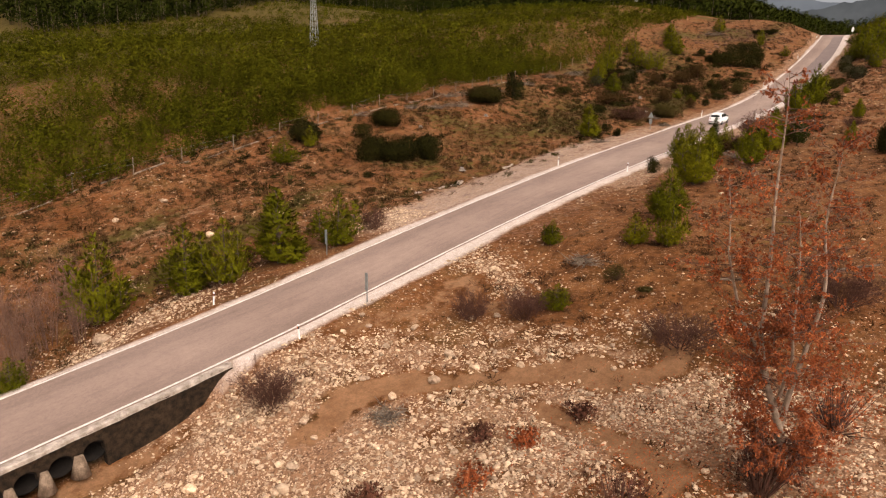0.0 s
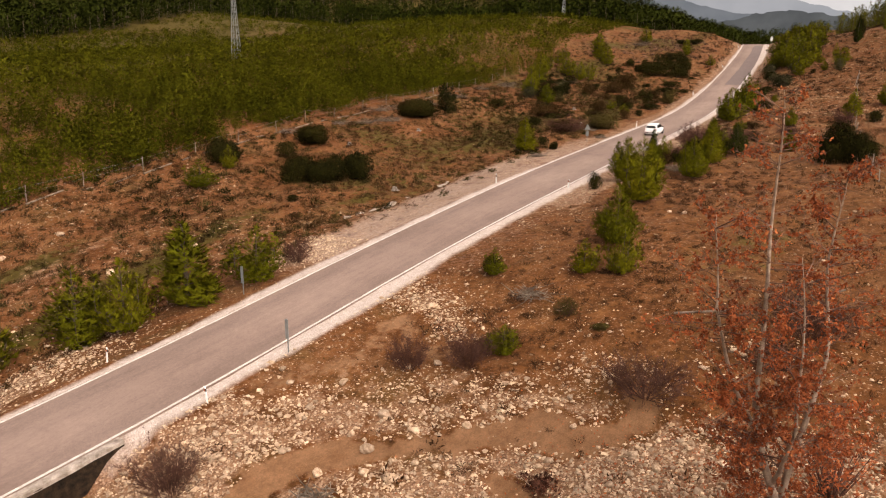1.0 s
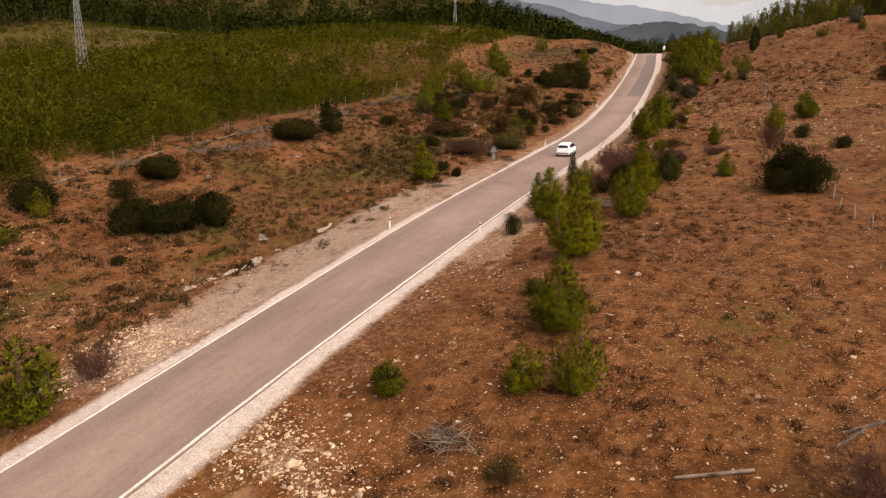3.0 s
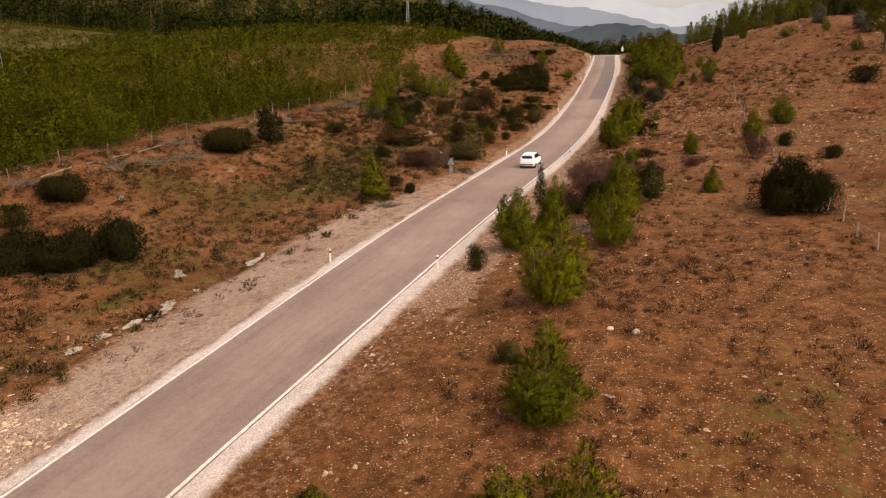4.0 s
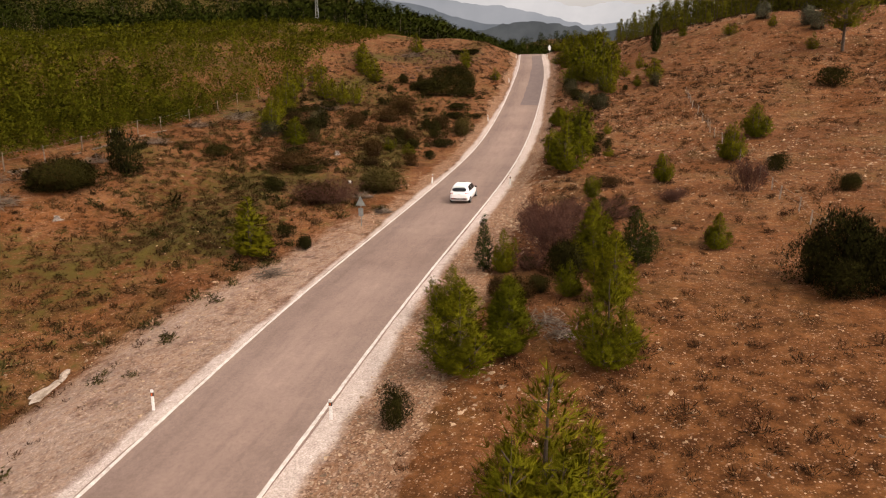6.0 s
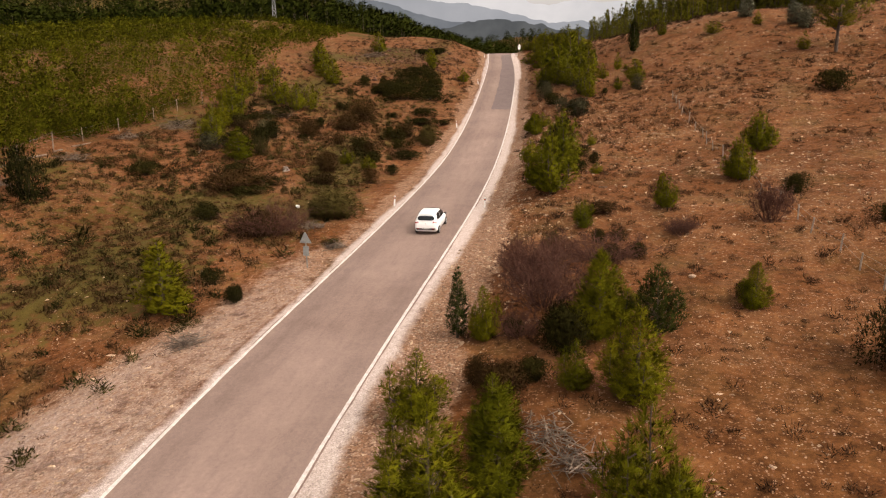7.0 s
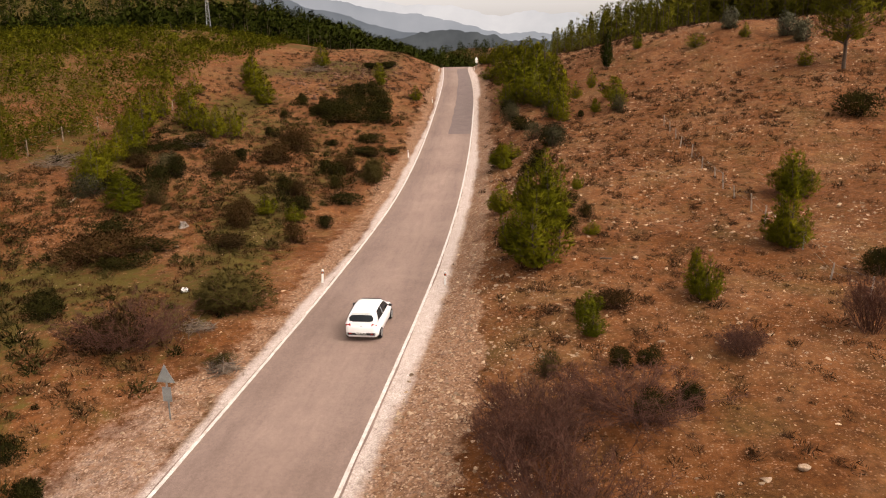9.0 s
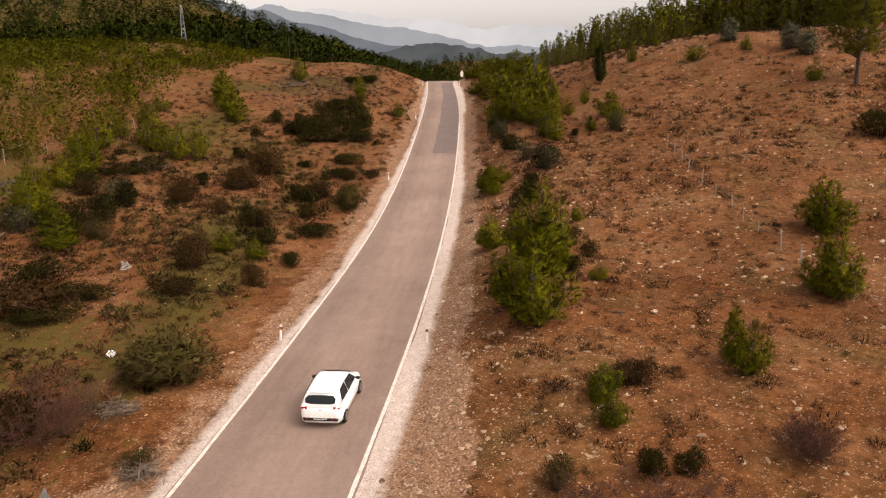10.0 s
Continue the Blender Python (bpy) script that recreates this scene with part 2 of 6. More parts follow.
RIDGE_PINE = foliage("ridge_needles", (0.056, 0.057, 0.007), (0.080, 0.078, 0.010), (0.110, 0.104, 0.015), patch=3.5, swing=0.4)
PLANTED = foliage("plantation_needles", (0.036, 0.037, 0.004), (0.050, 0.050, 0.005), (0.066, 0.063, 0.007), patch=5.0, swing=0.5)
DRY_HEATH = foliage("dry_heath", (0.028, 0.014, 0.008), (0.046, 0.023, 0.013), (0.078, 0.044, 0.025))
FIELD_STONE = blotched("brown_stone", (0.14, 0.086, 0.050), (0.43, 0.30, 0.205), 0.3, 0.03, 0.9, 0.02, spread=0.4)
WITHERED = foliage("withered_leaves", (0.060, 0.024, 0.017), (0.115, 0.047, 0.034), (0.19, 0.088, 0.064))
# near-black colour puts the shade inside the culvert pipes into their concrete
PIPE_SHADE = blotched("damp_dark_concrete", (0.004, 0.003, 0.0025), (0.012, 0.009, 0.007), 0.4, 0.03, 0.95, 0.005)
PALE_POST = blotched("pale_post", (0.15, 0.12, 0.098), (0.32, 0.265, 0.22), 0.3, 0.03, 0.9, 0.003)
RUBBLE = blotched("red_rubble", (0.060, 0.028, 0.018), (0.16, 0.085, 0.055), 0.5, 0.05, 0.95, 0.02, spread=0.45)
RED_TWIG = blotched("red_brown_twigs", (0.085, 0.042, 0.029), (0.18, 0.100, 0.072), 0.5, 0.05, 0.95, 0.004, spread=0.3)

# ---- the lie of the land ----
# the road's centre line: stations along x, with y, z and half width between the edge lines
RX = np.array([-14, 0, 14, 30, 46, 62, 78, 94, 110, 128, 146, 164, 182, 200.0])
RY = np.array([30.07, 29.51, 28.46, 28.01, 28.59, 29.87, 30.5, 31.29, 32.48, 34.21, 36.26, 38.48, 41.02, 44.13])
RZ = np.array([-5.82, -3.38, -1.22, 1.27, 2.99, 4.04, 5.23, 6.32, 7.58, 9.79, 12.5, 15.45, 18.35, 21.0])
RW = np.array([2.7, 2.67, 2.62, 2.45, 2.55, 2.75, 2.75, 2.75, 2.68, 2.68, 2.72, 2.76, 2.76, 2.76])


def spline(values, x):
    """A natural cubic through the stations, carried on straight at both ends."""
    n, h = len(RX), np.diff(RX)
    a, b = np.eye(n), np.zeros(n)
    for i in range(1, n - 1):
        a[i, i - 1:i + 2] = h[i - 1], 2 * (h[i - 1] + h[i]), h[i]
        b[i] = 6 * ((values[i + 1] - values[i]) / h[i] - (values[i] - values[i - 1]) / h[i - 1])
    m = np.linalg.solve(a, b)
    x = np.asarray(x, float)
    c = np.clip(x, RX[0], RX[-1])
    k = np.clip(np.searchsorted(RX, c) - 1, 0, n - 2)
    u, v = (RX[k + 1] - c) / h[k], (c - RX[k]) / h[k]
    y = u * values[k] + v * values[k + 1] + ((u**3 - u) * m[k] + (v**3 - v) * m[k + 1]) * h[k]**2 / 6
    left = (values[1] - values[0]) / h[0]
    right = (values[-1] - values[-2]) / h[-1]
    return y + np.minimum(x - RX[0], 0) * left + np.maximum(x - RX[-1], 0) * right


def road_y(x):
    x = np.asarray(x, float)
    return spline(RY, np.clip(x, -60, 260))


def road_z(x):
    x = np.asarray(x, float)
    over = np.clip(x - 198, 0, 90)
    return spline(RZ, np.clip(x, -60, 204)) - 0.0022 * over**2


def ease(a, b, v):
    f = np.clip((np.asarray(v, float) - a) / (b - a), 0, 1)
    return f * f * (3 - 2 * f)


def lattice(ix, iy, seed):
    h = (ix * 374761393 + iy * 668265263 + seed * 982451653) & 0x7FFFFFFF
    h = ((h ^ (h >> 13)) * 1274126177) & 0x7FFFFFFF
    return ((h ^ (h >> 16)) & 0xFFFF) / 65535.0


def ripple(x, y, size, seed=0):
    """Smooth value noise from -1 to 1 with cells of that size."""
    x, y = np.asarray(x, float) / size, np.asarray(y, float) / size
    ix, iy = np.floor(x).astype(np.int64), np.floor(y).astype(np.int64)
    u, v = x - ix, y - iy
    u, v = u * u * (3 - 2 * u), v * v * (3 - 2 * v)
    a, b = lattice(ix, iy, seed), lattice(ix + 1, iy, seed)
    c, d = lattice(ix, iy + 1, seed), lattice(ix + 1, iy + 1, seed)
    return 2 * ((a * (1 - u) + b * u) * (1 - v) + (c * (1 - u) + d * u) * v) - 1


# heights over the road at set distances from its centre line
ALONG = np.array([10, 30, 50, 75, 100, 130, 160, 205.0])
OUT_LEFT = np.array([3.6, 11, 20, 30, 42, 60, 90, 160, 260.0])
LEFT = np.array([
    [-.1, -.1, -.1, -.1, -.1, -.1, -.1, -.1],
    [-2.7, -.6, -1.8, .0, .6, .9, 1.8, 3.0],
    [-1.8, -.7, -.5, .1, 1.6, 1.8, 2.4, 3.8],
    [-1.4, -.2, 1.0, 2.2, 2.9, 3.2, 3.6, 4.6],
    [-.6, 1.5, 3.4, 4.8, 4.2, 5.0, 6.0, 6.0],
    [1.1, 3.2, 5.2, 6.6, 7.0, 7.0, 8.4, 9.0],
    [3.2, 5.1, 6.7, 8.0, 8.9, 9.0, 9.0, 9.5],
    [7.0, 8.0, 9.0, 10.5, 11.5, 11.5, 10.0, 9.0],
    [10.0, 11.0, 12.5, 14.5, 16.0, 17.0, 18.0, 19.0]])
OUT_RIGHT = np.array([3.6, 9, 16, 24, 36, 60, 110.0])
RIGHT = np.array([
    [-.1, -.1, -.1, -.1, -.1, -.1, -.1, -.1],
    [-.7, .4, .6, .4, 2.3, 1.9, 2.3, 1.2],
    [-1.0, .9, 1.2, 1.2, 2.2, 3.4, 4.6, 2.0],
    [.1, 1.1, 1.7, 1.9, 2.5, 5.2, 7.6, 2.8],
    [.8, 1.6, 2.2, 2.5, 3.2, 6.6, 10.4, 4.6],
    [1.6, 2.4, 3.2, 4.0, 5.5, 8.5, 11.4, 6.0],
    [3.0, 4.0, 5.0, 6.0, 8.0, 10.0, 11.0, 6.0]])


def table(out, rows, x, d):
    """Reads a table of heights with eased steps between its lines."""
    d = np.clip(d, out[0], out[-1])
    x = np.clip(x, ALONG[0], ALONG[-1])
    i = np.clip(np.searchsorted(out, d) - 1, 0, len(out) - 2)
    j = np.clip(np.searchsorted(ALONG, x) - 1, 0, len(ALONG) - 2)
    u = (d - out[i]) / (out[i + 1] - out[i])
    v = (x - ALONG[j]) / (ALONG[j + 1] - ALONG[j])
    return (rows[i, j] * (1 - u) + rows[i + 1, j] * u) * (1 - v) + (rows[i, j + 1] * (1 - u) + rows[i + 1, j + 1] * u) * v


# wooded hills all round: bearing from (60, 20) in degrees, where they begin and how high they rise
BEARING = np.array([-180, -60, -20, 3, 7, 12, 18, 23.6, 30, 45, 55, 70, 100, 180.0])
FOOT = np.array([300, 300, 300, 600, 540, 420, 240, 215, 215, 290, 345, 250, 180, 300.0])
RISE = np.array([10, 10, 15, 40, 42, 24, 31, 46, 65, 78, 70, 70, 60, 10.0])


def hills(x, y):
    r, b = np.hypot(x - 60, y - 20), np.degrees(np.arctan2(y - 20, x - 60))
    foot, rise = np.interp(b, BEARING, FOOT), np.interp(b, BEARING, RISE)
    return rise * ease(0, 1, (r - foot) / 420) * (1 + 0.10 * ripple(x, y, 130, 5) + 0.05 * ripple(x, y, 47, 6))


def height(x, y):
    """The ground's height at a place."""
    x, y = np.asarray(x, float), np.asarray(y, float)
    d = y - road_y(x)
    side = np.abs(d)
    xs = np.clip(x, -14, 205)
    base = spline(RZ, xs)
    rel = np.where(d > 0, table(OUT_LEFT, LEFT, xs, side), table(OUT_RIGHT, RIGHT, xs, side))
    cut = (d < 0) * (1 - ease(10.5, 14, x))
    near = ease(3.4, 9.0, side)
    hollow = 0.4 + 2.35 * ease(9.2, 10.2, x)
    bumps = 0.32 * ripple(x, y, 9, 1) + 0.16 * ripple(x, y, 3.7, 2) + 0.07 * ripple(x, y, 1.3, 3) + 0.03 * ripple(x, y, 0.5, 4)
    z = base + rel + near * bumps + hills(x, y) * ease(40, 120, np.hypot(x - 60, y - 20))
    # beyond the crest the land falls away on both sides of the road
    fall = ease(204, 330, x) * (1 - ease(15, 45, d)) * (1 - ease(20, 60, -d))
    z = z - 26 * fall
    # a stream crosses under the road
    brook = np.exp(-((x - 3.5) / 6.2)**4)
    ditch = np.exp(-((x - 4.8) / 8.4)**4) * (1 - ease(4.2, 7.5, side)) * (d < 0)
    brook = np.maximum(brook, ditch)
    z = z - 1.85 * brook * np.where(cut > 0, ease(hollow - 0.05, hollow + 0.25, side), ease(3.2, 4.2, side)) * (1 - ease(16, 40, side))
    # the bed that carries the road
    bed = np.where(cut > 0, 1 - ease(hollow + 0.25 * (1 - cut), hollow + 0.25 + 0.9 * (1 - cut), side), 1 - ease(3.0, 3.9, side))
    return np.where(side < 3.9, bed * (road_z(x) - 0.05) + (1 - bed) * z, z)

# ---- small builders ----
def grid_object(name, points, mat):
    """A smooth sheet from an array rows x columns x 3."""
    r, c, _ = points.shape
    i = np.arange(r * c).reshape(r, c)
    quads = np.stack([i[:-1, :-1], i[1:, :-1], i[1:, 1:], i[:-1, 1:]], -1).reshape(-1, 4)
    me = bpy.data.meshes.new(name)
    me.vertices.add(r * c)
    me.vertices.foreach_set("co", points.reshape(-1).astype(np.float32))
    me.loops.add(quads.size)
    me.loops.foreach_set("vertex_index", quads.reshape(-1).astype(np.int32))
    me.polygons.add(len(quads))
    me.polygons.foreach_set("loop_start", np.arange(0, quads.size, 4, dtype=np.int32))
    me.polygons.foreach_set("use_smooth", np.ones(len(quads), dtype=bool))
    me.update(calc_edges=True)
    me.materials.append(mat)
    return new(name, me)


def part(name, bm, mat, parent=None, label="", smooth=False):
    """Links a bmesh as one mesh object, under a thing or a part if one is given."""
    me = bpy.data.meshes.new(name)
    bmesh.ops.recalc_face_normals(bm, faces=bm.faces[:])
    if smooth:
        for f in bm.faces:
            f.smooth = True
    bm.to_mesh(me)
    bm.free()
    me.materials.append(mat)
    ob = new(name, me)
    if parent:
        ob.parent = parent
    return tagged(ob, label)


# ---- ground ----
def steps(*runs):
    """Stations from runs of (start, end, step)."""
    return np.concatenate([np.arange(a, b - 1e-6, s) for a, b, s in runs] + [[runs[-1][1]]])


def blob(x, y, cx, cy, rx, ry, turn=0.0):
    c, s = math.cos(radians(turn)), math.sin(radians(turn))
    u, v = (x - cx) * c + (y - cy) * s, -(x - cx) * s + (y - cy) * c
    return np.exp(-((u / rx)**2 + (v / ry)**2))


def trail(x, y, knots, wide):
    """How near a place lies to a bent line, from 1 on it to 0."""
    best = np.full(np.shape(x), 1e9)
    for (x0, y0), (x1, y1) in zip(knots, knots[1:]):
        u = np.clip(((x - x0) * (x1 - x0) + (y - y0) * (y1 - y0)) / ((x1 - x0)**2 + (y1 - y0)**2), 0, 1)
        best = np.minimum(best, np.hypot(x - x0 - u * (x1 - x0), y - y0 - u * (y1 - y0)))
    return np.exp(-(best / wide)**4)


def runnels(x, y):
    """Sandy runnels between the stones of the stream bed."""
    bent = 0.9 * ripple(x, y, 2.5, 13)
    return trail(x + bent, y + bent, [(12.6, 19.8), (13.8, 19.0), (16.4, 17.6), (18.4, 15.2), (20.8, 12.6), (23.5, 9.0)], 0.75) + 0.9 * trail(x + bent, y - bent, [(18.0, 12.2), (17.2, 9.6), (16.4, 6.5)], 0.8) + 0.5 * trail(x, y + bent, [(18.2, 23.6), (22.5, 22.0), (26.0, 21.6)], 0.8) + 0.7 * blob(x, y, 24, 18.8, 1.6, 0.8, 100) + 0.8 * blob(x, y, 6.5, 25.3, 4.0, 0.8, -12)


def cover(x, y):
    """Masks: gravel, grass, orange soil, pale shoulder."""
    d = y - road_y(x)
    side = np.abs(d)
    wob = ripple(x, y, 5, 11) * 0.5 + ripple(x, y, 1.7, 12) * 0.3
    gravel = 0.95 * blob(x, y, 12, 17, 9, 9) + 0.75 * blob(x, y, 19, 7.5, 7, 5.5) + 0.6 * blob(x, y, 21, 2.0, 5, 3.4) + 0.8 * blob(x, y, 8, 24, 8, 6) + 0.7 * blob(x, y, 26, 19.5, 7, 1.6, 60) + 0.75 * blob(x, y, 10, 37, 8, 4) + 0.42 * blob(x, y, 22, 50, 14, 4, 12)
    gravel = np.maximum(gravel, 1.15 * (ease(-0.6, 0.6, d + np.interp(x, [50, 80, 110], [6.6, 5.9, 5.2]) + 0.8 * wob) - ease(-3.6, -3.0, d)) * ease(40, 52, x))
    gravel = np.maximum(gravel, 1.0 * (ease(3.0, 3.6, d) - ease(-1.0, 1.0, d - np.interp(x, [36, 48, 58, 68, 84], [8.0, 11.0, 10.6, 8.2, 5.0]) - wob)) * ease(25, 34, x))
    soil = runnels(x, y)
    gravel = np.clip(0.72 * gravel + 0.32 * wob * (gravel > 0.12) - 0.75 * soil, 0, 1)
    grass = 0.95 * blob(x, y, 24, 43.2, 13, 2.0, 10) + 0.8 * blob(x, y, 21, 52, 6, 2.0, 10) + 0.75 * blob(x, y, 45, 42, 4, 1.0, 0) + 0.62 * blob(x, y, 90, 40.3, 15, 3.8, 7) + 0.7 * blob(x, y, 106, 45, 9, 3.0, 12) + 0.5 * blob(x, y, 122, 44, 10, 4, 10) + 0.4 * blob(x, y, 40, 9, 8, 4)
    wood = ease(36, 46, d + 6 * wob) * (0.44 + 0.18 * ripple(x, y, 14, 76) + 0.3 * ease(70, 130, d))
    field = ease(7, 12, d) * (1 - ease(34, 44, d)) * ease(30, 50, x) * (0.34 + 0.38 * ripple(x, y, 8, 15))
    grass = np.clip(np.maximum(np.maximum(grass, wood), field), 0, 0.9)
    orange = 0.95 * blob(x, y, 36, 14, 14, 9) + 0.9 * blob(x, y, 54, 12, 14, 12) + 0.8 * blob(x, y, 122, 15, 10, 5) + 0.15 * blob(x, y, 40, 50, 14, 5) + 0.95 * blob(x, y, 173, 58, 16, 11)
    cut = (d < 0) * (1 - ease(11, 14, x)) * ease(0.2, 0.3, side)
    pale = (1 - ease(3.25, 3.85, side + 0.22 * (d > 0) + 0.25 * ripple(x, 0 * y, 9, 16) + 0.15 * ripple(x, y, 1.1, 17))) * 0.95 * (1 - cut)
    pale = np.maximum(pale, (0.34 + 0.15 * wob) * (ease(3.0, 3.5, d) - ease(-1.5, 1.0, d - np.interp(x, [36, 48, 58, 68], [7.5, 10.5, 10.0, 7.5]))) * ease(24, 32, x) * (1 - ease(66, 90, x)))
    pale = np.maximum(pale, 0.13 * (ease(-6.5, -5.0, d) - ease(-3.5, -3.0, d)) * ease(26, 34, x))
    return np.stack([gravel, grass, np.clip(orange, 0, 1), np.clip(pale, 0, 1)], -1)


gx = steps((-2600, -600, 200), (-600, -100, 40), (-100, -30, 8), (-30, -8, 1.2), (-8, 40, 0.45), (40, 130, 0.75), (130, 215, 1.4), (215, 420, 6), (420, 900, 20), (900, 2500, 100), (2500, 3800, 200))
gd = steps((-2600, -600, 200), (-600, -150, 25), (-150, -60, 5), (-60, -30, 1.5), (-30, -6, 0.55), (-6, 6, 0.24), (6, 36, 0.65), (36, 70, 1.4), (70, 160, 3), (160, 600, 14), (600, 2600, 150))
GX, GD = np.meshgrid(gx, gd, indexing="ij")
GY = GD + road_y(GX)
ground = grid_object("ground", np.stack([GX, GY, height(GX, GY)], -1), EARTH)
attr = ground.data.color_attributes.new("cover", "FLOAT_COLOR", "POINT")
attr.data.foreach_set("color", cover(GX, GY).reshape(-1).astype(np.float32))
attr = ground.data.attributes.new("sand", "FLOAT", "POINT")
attr.data.foreach_set("value", np.clip(runnels(GX, GY), 0, 1).reshape(-1).astype(np.float32))
tagged(ground, "stony red-brown earth with gravel and sparse grass", "ground", kind="structure")


# ---- road ----
def ribbon(name, x0, x1, a, b, lift, mat, step=1.0, thick=0.0):
    """A strip along the road between two offsets from its centre line, each a number or a function of x."""
    xs = np.linspace(x0, x1, int((x1 - x0) / step) + 1)
    ya, e = road_y(xs), 0.01
    tx, ty = np.ones_like(xs), (road_y(xs + e) - road_y(xs - e)) / (2 * e)
    ln = np.hypot(tx, ty)
    nx, ny = -ty / ln, tx / ln
    va = a(xs) if callable(a) else np.full_like(xs, a)
    vb = b(xs) if callable(b) else np.full_like(xs, b)
    z = road_z(xs) + lift
    cols = [np.stack([xs + nx * (va + (vb - va) * f), ya + ny * (va + (vb - va) * f), z], -1) for f in np.linspace(0, 1, 5)]
    if thick:
        cols = [cols[0] - [0, 0, thick]] + cols + [cols[-1] - [0, 0, thick]]
    ob = grid_object(name, np.stack(cols[::-1], 1), mat)
    if thick:
        ob.data.polygons.foreach_set("use_smooth", np.zeros(len(ob.data.polygons), dtype=bool))
    uv = ob.data.uv_layers.new(name="across")
    n = len(cols)
    co = np.array([l.vertex_index for l in ob.data.loops])
    uv.data.foreach_set("uv", np.stack([1 - (co % n) / (n - 1), (co // n) * step * 0.1], -1).reshape(-1).astype(np.float32))
    return ob


def half(x):
    return spline(RW, np.clip(x, -14, 200))


road = ribbon("road", -60, 240, lambda x: -half(x) - 0.10 - 0.05 * ripple(x, 0 * x, 1.5, 21), lambda x: half(x) + 0.10 + 0.05 * ripple(x, 9 + 0 * x, 1.5, 22), 0.0, ASPHALT, 0.5, 0.12)
tagged(road, "worn grey-pink asphalt country road", "road", kind="structure")
for s, nm in ((1, "edge_line"), (-1, "edge_line")):
    ln = ribbon(nm, -60, 240, lambda x: s * half(x) - 0.07 - 0.012 * ripple(x, 0 * x, 0.6, 31), lambda x: s * half(x) + 0.07 + 0.012 * ripple(x, 5 + 0 * x, 0.6, 32), 0.006, LINE, 0.5)
    ln.parent = road
patch = ribbon("patch", 139, 200, lambda x: -half(x) + 0.12, lambda x: 0.05 + 0.1 * ripple(x, 0 * x, 2, 41), 0.005, TAR, 1.0)
patch.parent = road
tagged(patch, "darker strip of newer asphalt")

# ---- plants and stones: builders ----
rng = np.random.default_rng(7)


def unit(v):
    return v / np.maximum(np.linalg.norm(v, axis=-1, keepdims=True), 1e-9)


def tri_mesh(name, verts, tris, mat, smooth=False, normals=None):
    """A mesh of triangles from arrays; normals, one for each corner point, give foliage the soft roundness of its clump."""
    me = bpy.data.meshes.new(name)
    verts, tris = np.asarray(verts, np.float32), np.asarray(tris, np.int32)
    if normals is not None:
        flat = np.cross(verts[tris[:, 1]] - verts[tris[:, 0]], verts[tris[:, 2]] - verts[tris[:, 0]])
        turned = np.sum(flat * normals[tris[:, 1]], -1) < 0
        tris = np.where(turned[:, None], tris[:, [0, 2, 1]], tris)
        smooth = True
    me.vertices.add(len(verts))
    me.vertices.foreach_set("co", verts.reshape(-1))
    me.loops.add(tris.size)
    me.loops.foreach_set("vertex_index", tris.reshape(-1))
    me.polygons.add(len(tris))
    me.polygons.foreach_set("loop_start", np.arange(0, tris.size, 3, dtype=np.int32))
    if smooth:
        me.polygons.foreach_set("use_smooth", np.ones(len(tris), dtype=bool))
    me.update(calc_edges=True)
    if normals is not None:
        me.normals_split_custom_set_from_vertices(normals.astype(np.float32))
    me.materials.append(mat)
    return me


def softly(normals, blades, rough=0.35):
    """A normal for each corner point of sprays, from one for each spray."""
    n = unit(normals + rough * rng.normal(size=normals.shape))
    return np.repeat(n, 1 + 2 * blades, axis=0)


def tufts(root, way, length, blades, spread, width):
    """Sprays of narrow leaves, each spray growing from one root: arrays of corners and triangles."""
    n = len(root)
    w = unit(way[:, None, :] + spread * rng.normal(size=(n, blades, 3)))
    ln = (np.broadcast_to(length, n)[:, None] * rng.uniform(0.65, 1.15, (n, blades)))[..., None]
    side = unit(np.cross(w, rng.normal(size=(n, blades, 3)))) * ln * width
    r = root[:, None, :]
    mid = r + w * ln * 0.55
    v = np.concatenate([r, np.stack([mid + side, r + w * ln, mid - side], 2).reshape(n, blades * 3, 3)], 1)
    k = 1 + 3 * np.arange(blades)
    z = np.zeros(blades, int)
    one = np.concatenate([np.stack([z, k, k + 2], -1), np.stack([k, k + 1, k + 2], -1)])
    t = one[None] + (np.arange(n) * (1 + 3 * blades))[:, None, None]
    return v.reshape(-1, 3), t.reshape(-1, 3)


def needles(root, way, length, blades, spread, width, face=None):
    """Sprays of thin needles, one triangle each, every spray growing from one root; face turns their flat sides outwards."""
    n = len(root)
    w = unit(way[:, None, :] + spread * rng.normal(size=(n, blades, 3)))
    ln = (np.broadcast_to(length, n)[:, None] * rng.uniform(0.55, 1.2, (n, blades)))[..., None]
    flat = rng.normal(size=(n, blades, 3)) * (1.0 if face is None else 0.45)
    if face is not None:
        flat = flat + face[:, None, :]
    side = unit(np.cross(w, flat)) * ln * width
    r = root[:, None, :]
    tip = r + w * ln
    v = np.concatenate([r, np.stack([r + w * ln * 0.12 + 2 * side, tip], 2).reshape(n, blades * 2, 3)], 1)
    k = 1 + 2 * np.arange(blades)
    one = np.stack([np.zeros(blades, int), k, k + 1], -1)
    t = one[None] + (np.arange(n) * (1 + 2 * blades))[:, None, None]
    return v.reshape(-1, 3), t.reshape(-1, 3)


